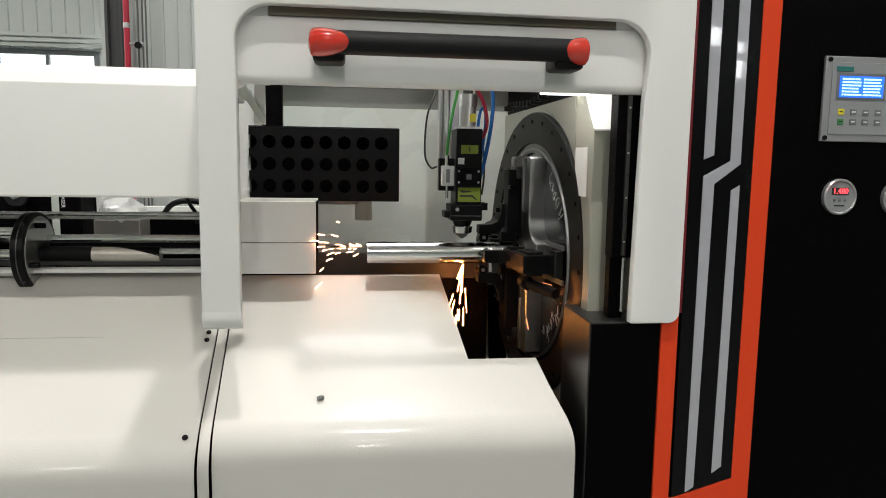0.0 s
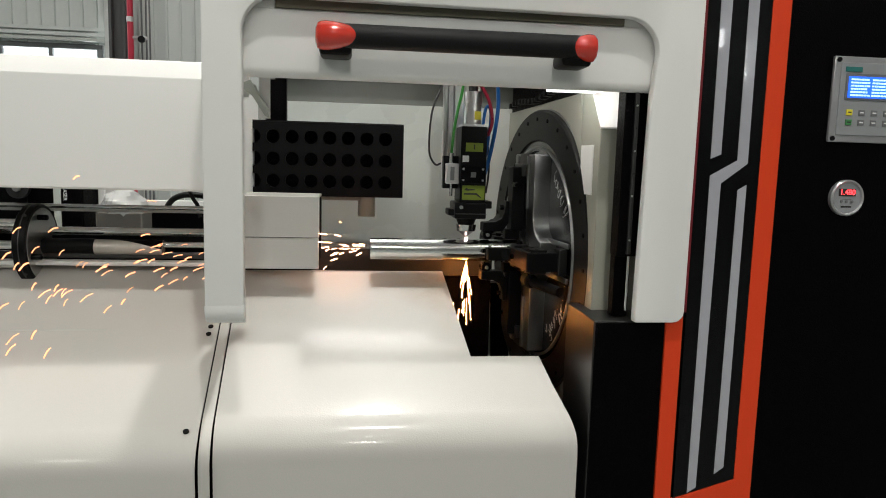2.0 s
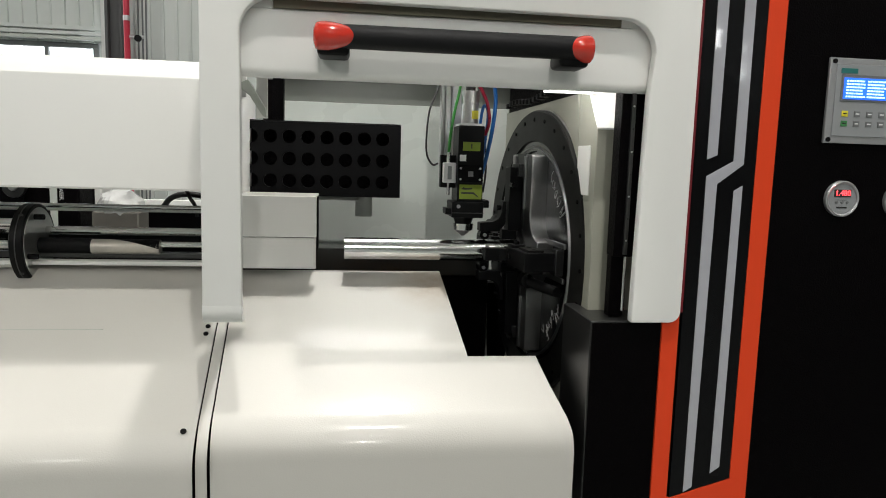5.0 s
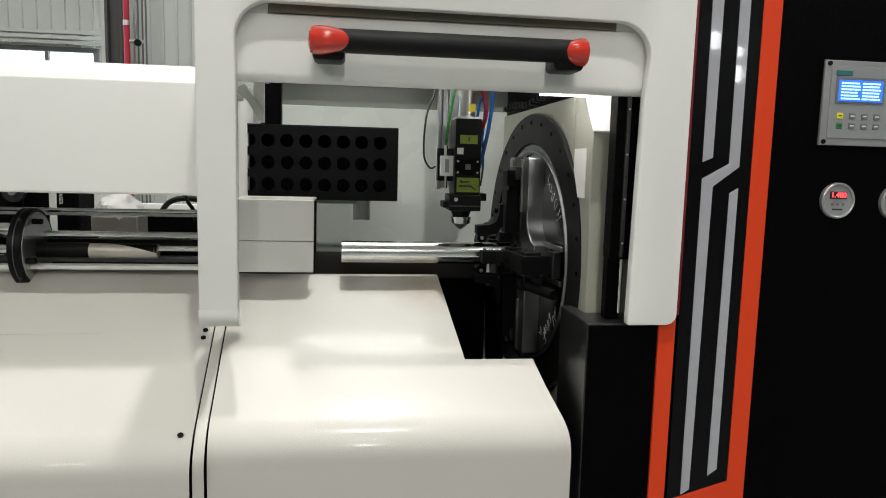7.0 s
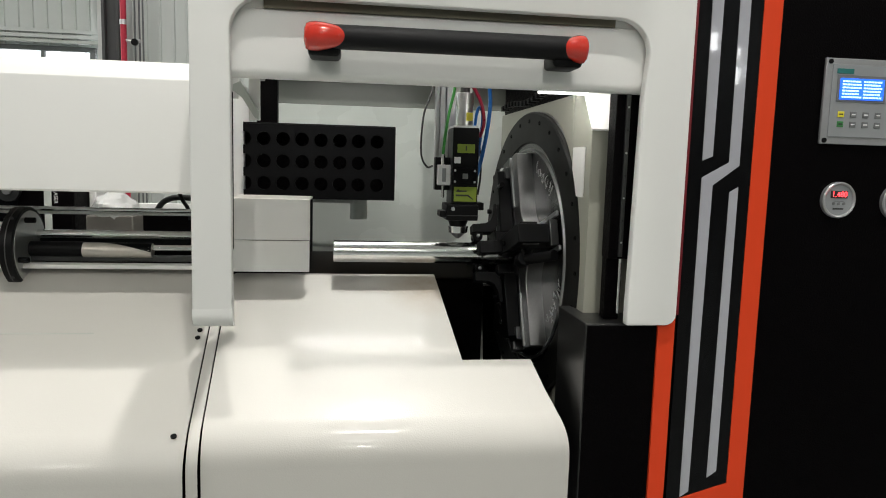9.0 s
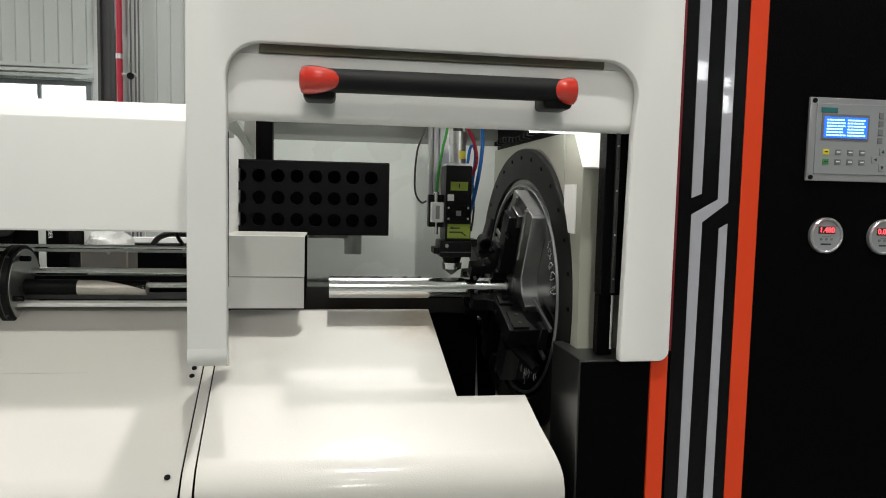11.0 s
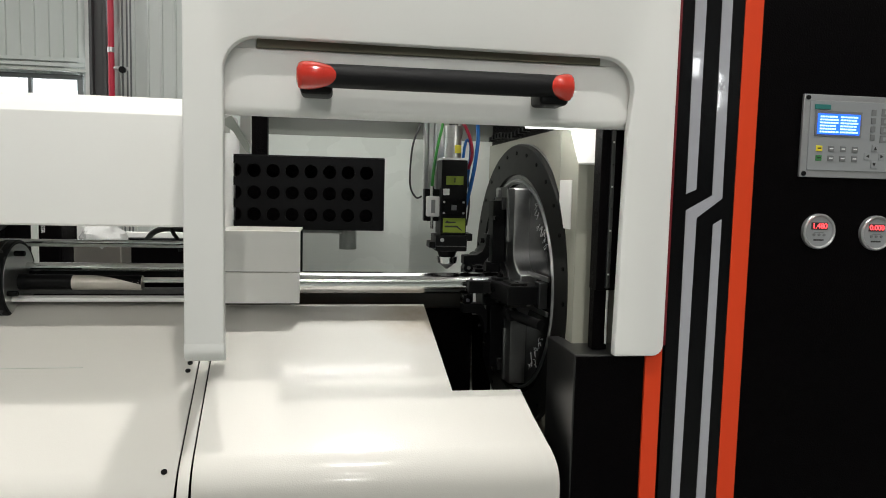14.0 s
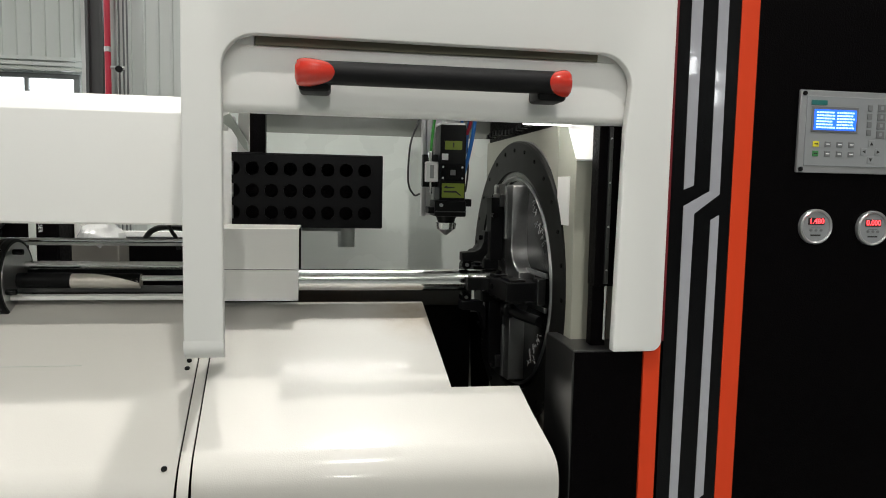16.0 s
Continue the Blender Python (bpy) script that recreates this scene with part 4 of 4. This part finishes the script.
for k in range(28):
    a = 2 * math.pi * k / 28
    part("screw_hole", rod((-0.0045, 0.394 * math.cos(a), 0.394 * math.sin(a)), "x", 0.003, 0.0058, seg=12, bevel=0), BLACK, ring)
part("rim", lathe([(0.010, 0.4212), (0.010, 0.4235), (0.016, 0.4235), (0.016, 0.4212)], (0, 0, 0), 128), STEEL, ring, "bright rim band")

turn = thing("rotary_chuck", (RX, CY, CZ), "dark steel four-jaw chuck holding the tube", "chuck")
part("face_plate", lathe([(0.030, 0.045), (0.010, 0.045), (0.010, 0.302), (0.002, 0.302), (0.002, 0.3285), (0.03, 0.3285)], (0, 0, 0), 128), FACE, turn)
part("bright_ring", lathe([(0.004, 0.306), (-0.003, 0.309), (-0.003, 0.314), (0.004, 0.317)], (0, 0, 0), 128), STEEL, turn, "bright turned ring")


def turned(bm, deg):
    bmesh.ops.transform(bm, matrix=Matrix.Rotation(radians(deg), 4, "X"), verts=bm.verts[:])
    return bm


def carrier(w, r1, wide, half, x0, x1):
    """A raised bar with a broad middle and hollow corners between."""
    f = wide - w
    side = [(w * 0.9, r1), (w, r1 * 0.985), (w, half + f)]
    side += [(w + f - f * math.cos(radians(q)), half + f - f * math.sin(radians(q))) for q in range(15, 90, 15)]
    side += [(wide, half)]
    pts = side + [(a, -b) for a, b in side[::-1]]
    pts += [(-a, -b) for a, b in pts]
    return prism(pts, "x", x0, x1, 0.003, 2)


part("jaw_carrier", carrier(0.092, 0.290, 0.165, 0.045, -0.038, 0.02), STEEL, turn, "machined steel carrier body")
part("hub", lathe([(-0.038, 0.045), (-0.044, 0.045), (-0.044, 0.072), (-0.038, 0.072)], (0, 0, 0), 64), STEEL_DARK, turn)
scrawl = random.Random(8)
for k in range(4):
    d = 90 * k
    # slot down the middle of each arm, with the dark jaw running in it
    if k % 2 == 0:
        part("slot", turned(box(-0.0395, -0.036, -0.036, 0.036, 0.07, 0.292, 0.0005), d), STEEL_DARK, turn)
    jw = part("jaw", turned(prism([(-0.022, 0.062), (0.022, 0.062), (0.026, 0.16), (0.026, 0.252), (-0.026, 0.252), (-0.026, 0.16)], "x", -0.080 if k % 2 == 0 else -0.104, -0.040 if k % 2 == 0 else 0.012, 0.003), d), BLACK_SATIN, turn)
    gx = 0.0 if k % 2 == 0 else 0.040
    for j in (-1, 1):
        if k % 2 == 0:
            continue
        pl = part("side_plate", turned(box(-0.092, -0.046, j * 0.029 - 0.004, j * 0.029 + 0.004, 0.168, 0.246, 0.0015), d), RING, jw, "dark bolted side plate")
        for q in (0.188, 0.226):
            part("hole", turned(rod((-0.069, j * 0.0335, q), "y", 0.002, 0.0055, seg=12, bevel=0), d), INK, pl)
        part("clamp", turned(box(-0.100, -0.060, j * 0.027 - 0.006, j * 0.027 + 0.006, 0.085, 0.130, 0.003), d), BLACK_SATIN, jw)
        part("bolt", turned(rod((-0.080, j * 0.036, 0.108), "y", 0.010, 0.009, seg=16), d), BLACK_GLOSS, jw)
    part("guide", turned(box(-0.046 + gx, -0.038 + gx, -0.054, -0.040, 0.13, 0.285, 0.002), d), STEEL, jw, "bright guide strip")
    part("guide", turned(box(-0.046 + gx, -0.038 + gx, 0.040, 0.054, 0.13, 0.285, 0.002), d), STEEL, jw, "bright guide strip")
    part("jaw_arm", turned(prism([(-0.165, 0.060), (-0.104, 0.060), (-0.086, 0.085), (-0.086, 0.150), (-0.096, 0.150), (-0.099, 0.118), (-0.108, 0.098), (-0.125, 0.089), (-0.165, 0.086)], "y", -0.018, 0.018, 0.002), d), BLACK_SATIN, jw)
    part("roller", turned(rod((-0.150, 0, 0.049), "y", 0.032, 0.0145, seg=24), d), BLACK_GLOSS, jw)
    part("roller_pin", turned(rod((-0.150, 0, 0.049), "y", 0.046, 0.005, seg=12), d), STEEL, jw)
    part("grip_block", turned(box(-0.095, -0.050, -0.016, 0.016, 0.036, 0.066, 0.003), d), BLACK_SATIN, jw)
    part("bolt", turned(rod((-0.075, -0.036, 0.20), "y", 0.030, 0.008, seg=14), d), BLACK_GLOSS, jw)
    part("bolt", turned(rod((-0.105, 0.0, 0.13), "x", 0.012, 0.007, seg=14), d), BLACK_GLOSS, jw)
    st = part("stop_block", turned(box(-0.058 + gx, -0.034 + gx, -0.036, 0.036, 0.225, 0.262, 0.002), d + 0.01), STEEL_DARK, turn)
    for j in (-1, 1):
        part("hole", turned(rod((-0.0585 + gx, 0.02 * j, 0.2435), "x", 0.001, 0.0045, seg=12, bevel=0), d), INK, st)
    # pale scribbles scratched on the face plate between the arms
    for j in range(9):
        y0, z0 = -0.075 + 0.017 * j, 0.250 + scrawl.uniform(-0.012, 0.012)
        b_ = hose([(0.0088 + 0.0005 * (n % 2), y0 + scrawl.uniform(-0.003, 0.016), z0 + scrawl.uniform(-0.015, 0.024)) for n in range(5)], 0.0005, 5, 3)
        part("scratch", turned(b_, d + 45), PAPER, turn)

for d in (0, 180):
    lv = part("clamp_lever", turned(hose([(-0.075, -0.180, -0.058), (-0.052, -0.235, -0.066), (-0.026, -0.30, -0.072)], 0.014, 20, 4), d), BLACK_SATIN, turn, "round black clamp lever")
    part("lever_knob", turned(rod((-0.073, -0.185, -0.059), "y", 0.04, 0.020, seg=24, bevel=0.004), d), BLACK_SATIN, lv)

fr = thing("chuck_well_plate", (0.25, 2.3, 0), "dark plate behind the lower chuck", "machine casing")
part("plate", box(0.0, 0.12, -0.05, 0.0, 0.3, 1.05, 0.002), BLACK, fr)
part("stay", prism([(0.02, 0.75), (0.05, 0.75), (0.035, 1.10), (0.025, 1.10)], "y", -0.09, -0.06, 0.002), GREY_SHEET, fr, "narrow grey stay")

# ---- tube ----
tube = thing("steel_tube", (0.0, CY, CZ), "polished round steel tube held by the chuck", "tube")
TR = 0.0325
part("wall", lathe([(0, TR - 0.003), (0, TR - 0.0004), (0.0006, TR), (0.9, TR), (0.9, TR - 0.003), (0.0, TR - 0.003)], (0, 0, 0), 64), CHROME, tube)
# dark discs on the tube wall stand in for the shaded holes
for k in range(6):
    hx_ = 0.05 + 0.043 * k
    b_ = rod((hx_, 0, TR - 0.0004), "z", 0.0016, 0.0062 if k % 2 else 0.0075, seg=16, bevel=0)
    part("hole_disc", turned(b_, -16), INK, tube, "dark disc drawn for a small cut hole")

# ---- feeding side under the hood ----
fd = thing("feed_rails", (-1.6, 2.0, 1.1), "polished feed rails under the hood", "rails")
offf = Matrix.Translation((1.6, -2.0, -1.1))
part("upper_rail", moved(rod((-1.9, 2.12, 1.300), "x", 2.9, 0.007, seg=16), offf), CHROME, fd)
part("upper_ledge", moved(box(-3.4, -0.47, 2.13, 2.16, 1.284, 1.292, 0.001), offf), WHITE_SATIN, fd)
part("main_rail", moved(rod((-1.9, 2.05, 1.232), "x", 2.9, 0.013, seg=24), offf), CHROME, fd)
part("rail_foot", moved(box(-3.4, -0.47, 2.06, 2.09, 1.205, 1.222, 0.001), offf), BLACK_SATIN, fd)
part("lower_ledge", moved(box(-3.4, -0.47, 1.945, 1.99, 1.146, 1.158, 0.003), offf), WHITE_SATIN, fd)
part("lower_bar", moved(box(-3.4, -0.47, 1.995, 2.02, 1.160, 1.178, 0.002), offf), STEEL_DARK, fd)
# black sheet stands in for the deep shade behind the rails
part("shade_sheet", moved(box(-3.4, -0.47, 2.10, 2.12, 1.02, 1.20, 0.001), offf), BLACK, fd)

fc = thing("feed_chuck", (-1.056, 2.0, 1.201), "black feeding flange with a flat steel face", "chuck")
part("flange", lathe([(-0.036, 0.0), (-0.036, 0.108), (-0.033, 0.112), (-0.003, 0.112), (0.0, 0.109), (0.0, 0.102)], (0, 0, 0), 64), BLACK_SATIN, fc)
part("face_disc", lathe([(-0.002, 0.102), (0.001, 0.101), (0.001, 0.0)], (0, 0, 0), 64), ALU, fc, "flat turned steel face")
part("rim_groove", lathe([(-0.020, 0.1121), (-0.020, 0.1126), (-0.017, 0.1126), (-0.017, 0.1121)], (0, 0, 0), 64), STEEL_DARK, fc)
for k in range(4):
    a = radians(90 * k + 20)
    part("bolt", rod((0.012, -0.082 * math.sin(a), 0.082 * math.cos(a)), "x", 0.030, 0.008, seg=14), BLACK_GLOSS, fc)
    part("rim_hole", rod((-0.015, -0.1115 * math.cos(a + 0.5), 0.1115 * math.sin(a + 0.5)), "y", 0.004, 0.006, seg=14, bevel=0), INK, fc)
for dy, dz_ in ((-0.03, 0.06), (-0.04, 0.0), (-0.03, -0.055)):
    part("spindle", rod((-0.6, dy, dz_), "x", 1.1, 0.012, seg=20), CHROME, fc)
part("rear_collar", rod((-0.30, 0, 0), "x", 0.30, 0.07, seg=40), BLACK_SATIN, fc)
part("mandrel", rod((0.07, 0, -0.006), "x", 0.145, 0.022, seg=28), BLACK_SATIN, fc)
stub = part("stub", rod((0.236, 0, -0.008), "x", 0.188, 0.0215, 0.0215, seg=40), TAN, fc, "bright tube stub with a slanting cut")
one = bmesh.new()
grid = [[one.verts.new((0.190 + 0.1405 * u, -0.0220 * math.sin(radians(q)), -0.008 + 0.0220 * math.cos(radians(q)))) for q in [-20 + (95 * u + 22) * v / 6 for v in range(7)]] for u in [n / 10 for n in range(11)]]
for a, b in zip(grid, grid[1:]):
    for k in range(6):
        one.faces.new((a[k], a[k + 1], b[k + 1], b[k]))
bmesh.ops.solidify(one, geom=one.faces[:], thickness=0.0006)
# dark patch laid on the stub stands for its shaded opening
part("cut_patch", one, BLACK_SATIN, stub, "dark patch drawn for the slanting opening")
part("tip_rod", rod((0.43, 0, 0.000), "x", 0.2, 0.009, seg=20), CHROME, fc)
hs = thing("rail_cables", (-0.75, 2.4, 1.3), "black cables behind the feed rails", "cable")
part("cable", hose([(-0.089, 0.100, -0.022), (-0.057, 0.050, 0.006), (-0.020, 0.020, 0.022), (0.019, -0.000, 0.026), (0.053, -0.000, 0.023), (0.113, -0.000, 0.013)], 0.010), HOSE_BLACK, hs)
part("cable", hose([(0.055, -0.200, 0.050), (0.067, -0.200, 0.023), (0.080, -0.200, 0.002), (0.087, -0.200, -0.034)], 0.006), HOSE_BLACK, hs)

# ---- sparks ----
def streak(bm, p, d, length, r, sag):
    q = [Vector(p) + Vector(d).normalized() * length * u + Vector((0, 0, -sag * u * u)) for u in (0, 0.5, 1)]
    return hose(q, r, 5, 2, bm)


def spark_spray(name, label, n, way, spread, near, far, ln, r, material, seed):
    """Short glowing streaks that leave the origin in a cone."""
    rnd = random.Random(seed)
    ob = thing(name, (0, 0, 0), label, "sparks", "sparks", "stuff")
    bm = None
    for _ in range(n):
        d = Vector(way).normalized() + Vector((rnd.gauss(0, spread), rnd.gauss(0, spread), rnd.gauss(0, spread)))
        s = near + (far - near) * rnd.random() ** 1.3
        bm = streak(bm if bm else bmesh.new(), d.normalized() * s, d, ln * rnd.uniform(0.4, 1.2), r * rnd.uniform(0.5, 1.1), 0.03 * s)
    part("streaks", bm, material, ob)
    return ob


JET = spark_spray("spark_jet", "white hot sparks falling from the cut", 46, (0.10, -0.05, -1), 0.12, 0.0, 0.27, 0.08, 0.00065, SPARK, 3)
GLOW = spark_spray("spark_stream", "bright spark stream under the cut", 16, (0.05, -0.05, -1), 0.10, 0.0, 0.17, 0.07, 0.0008, SPARK, 5)
END = spark_spray("spark_burst", "orange sparks leaving the tube end", 30, (-1, -0.1, 0.1), 0.32, 0.02, 0.19, 0.022, 0.0011, SPARK_SOFT, 7)
FAR = spark_spray("spark_shower", "orange sparks flying over the bed", 70, (-1, -0.35, -0.10), 0.19, 0.06, 0.62, 0.024, 0.0017, EMBER, 11)
FEW = spark_spray("spark_trail", "few bright sparks leaving the tube", 5, (-1, -0.1, 0.03), 0.10, 0.0, 0.10, 0.060, 0.0007, SPARK_SOFT, 17)
BOUNCE = spark_spray("spark_scatter", "few orange sparks by the chuck", 9, (0.6, -0.3, -0.5), 0.35, 0.02, 0.16, 0.028, 0.0013, EMBER, 13)
def cut_glow():
    ob = thing("cut_glow", (0, 0, 0), "white hot spot where the beam cuts", "sparks", "sparks", "stuff")
    one = bmesh.new()
    bmesh.ops.create_icosphere(one, subdivisions=2, radius=0.0045)
    for v in one.verts:
        v.co *= 1 + 0.5 * noise.noise(v.co * 400)
    part("spot", one, SPOT, ob)
    return ob


SPOT_GLOW = cut_glow()
SPARK_HIDE = (-0.2, 1.72, 0.42)
# unseen box added to hide idle sparks and block their glow
trap = thing("spark_hide_box", (-0.2, 1.72, 0.01), "black box added under the cover to hide idle sparks", "bin")
for a in ((-0.25, 0.25, -0.24, -0.235, 0, 0.80), (-0.25, 0.25, 0.235, 0.24, 0, 0.80), (-0.25, -0.245, -0.235, 0.235, 0, 0.80), (0.245, 0.25, -0.235, 0.235, 0, 0.80), (-0.25, 0.25, -0.24, 0.24, -0.005, 0)):
    part("side", box(*a, 0), BLACK, trap)


# ---- slugs cut from the tube ----
def slug(at):
    ob = thing("cut_slug", at, "small curved steel slug cut from the tube", "metal slug", "cut slugs")
    part("chip", lathe([(-0.0035, 0.003), (-0.0035, 0.0075), (-0.003, 0.008), (0.003, 0.009), (0.0035, 0.0085), (0.0035, 0.003), (-0.0035, 0.003)], (0, 0, 0), 24), STEEL, ob)
    return ob


SLUG_A, SLUG_B = slug((-0.3, 1.6, 1.0)), slug((-0.2, 1.95, 1.18))


# ---- movement ----
def spark_rows(shows, tilt=((0, 0, 0),)):
    """Rows for a spray: in the hiding box, and out at (start, end, place) with a jitter of its turn."""
    rows, t_last = [], -1.0
    rest = pose(*SPARK_HIDE)
    if shows[0][0] > 0:
        rows.append((0.0, rest))
    for k, (a, b, p) in enumerate(shows):
        r = tilt[k % len(tilt)]
        if a > 0:
            rows.append((a - 0.07, rest))
        rows.append((max(a, 0.0), pose(*p, *r)))
        if b > a:
            rows.append((b, pose(*p, r[0] + 6, r[1] - 4, r[2] + 5)))
        if b < 16:
            rows.append((b + 0.07, rest))
    if rows[-1][0] < 16:
        rows.append((16.0, rest))
    return rows


def motions():
    walk(head, [(t, pose(0.165, CY, 1.241 + 0.98 * dz)) for t, dz in HEAD_ROWS])
    walk(turn, [(t, pose(RX, CY, CZ, -a, 0, CHUCK_YAW)) for t, a in CHUCK_ROWS])
    walk(tube, [(t, pose(x, CY, CZ, -a)) for t, x, a in TUBE_ROWS])
    walk(SLUG_A, [(0.0, pose(-0.245, 1.497, 0.918, 24, 80, 0)), (0.2, pose(-0.247, 1.447, 0.895, 24, 70, 20)), (0.3, pose(-0.248, 1.40, 0.868, 50, 60, 20)), (0.45, pose(-0.248, 1.355, 0.62, 80, 80, 20)),
                  (0.65, pose(-0.248, 1.30, 0.008, 90, 90, 20)), (16.0, pose(-0.248, 1.30, 0.008, 90, 90, 20))])
    walk(SLUG_B, [(0.0, pose(-0.10, CY, 1.179, 0, 0, 0)), (2.42, pose(-0.112, CY, 1.179, 0, 0, 0)), (2.5, pose(-0.205, CY - 0.005, 1.177, 0, 0, 40)), (2.6, pose(-0.354, 1.855, 1.088, 20, 30, 60)),
                  (2.7, pose(-0.380, 1.82, 1.072, 60, 50, 90)), (2.8, pose(-0.435, 1.743, 1.034, 80, 90, 120)), (2.9, pose(-0.494, 1.71, 1.020, 60, 60, 150)), (3.0, pose(-0.505, 1.55, 0.948, 30, 20, 180)),
                  (3.1, pose(-0.505, 1.33, 0.80, 30, 20, 200)), (3.35, pose(-0.505, 1.26, 0.008, 90, 0, 200)), (16.0, pose(-0.505, 1.26, 0.008, 90, 0, 200))])
    cut = (0.160, CY - 0.01, 1.170)
    walk(JET, spark_rows([(0.95, 1.08, cut), (1.38, 1.70, cut), (2.06, 2.16, cut)], ((0, 0, 0), (4, -6, 40), (-5, 8, 90))))
    walk(GLOW, spark_rows([(0.0, 0.1, cut), (0.95, 1.25, cut), (1.36, 2.28, cut)], ((0, 10, 0), (0, 0, 30), (3, -3, 60))))
    walk(END, spark_rows([(0.0, 0.1, (-0.13, CY - 0.03, 1.215)), (1.76, 2.26, (-0.13, 1.97, 1.20)), (13.55, 13.66, (-0.12, 1.98, 1.29)), (14.56, 14.64, (-0.25, 1.87, 1.19)), (15.46, 15.60, (-0.27, 1.87, 1.20))]))
    spot = (0.157, CY - 0.012, 1.238)
    walk(SPOT_GLOW, spark_rows([(1.95, 2.25, spot), (7.75, 8.06, spot), (11.9, 12.52, spot), (14.45, 14.7, spot), (15.55, 15.82, spot)]))
    walk(FEW, spark_rows([(1.44, 1.58, (-0.19, 1.94, 1.185)), (14.92, 15.45, (0.02, 1.95, 1.245))]))
    walk(FAR, spark_rows([(1.58, 1.66, (-0.45, 1.85, 1.22)), (1.96, 2.24, (-0.42, 1.80, 1.20)), (14.62, 14.75, (-0.50, 1.78, 1.22)), (15.66, 15.75, (-0.62, 1.70, 1.18))]))
    walk(BOUNCE, spark_rows([(0.0, 0.1, (0.29, 1.80, 1.15)), (1.40, 1.70, (0.26, 1.85, 1.10)), (13.55, 13.66, (0.42, 1.46, 1.20))]))


motions()
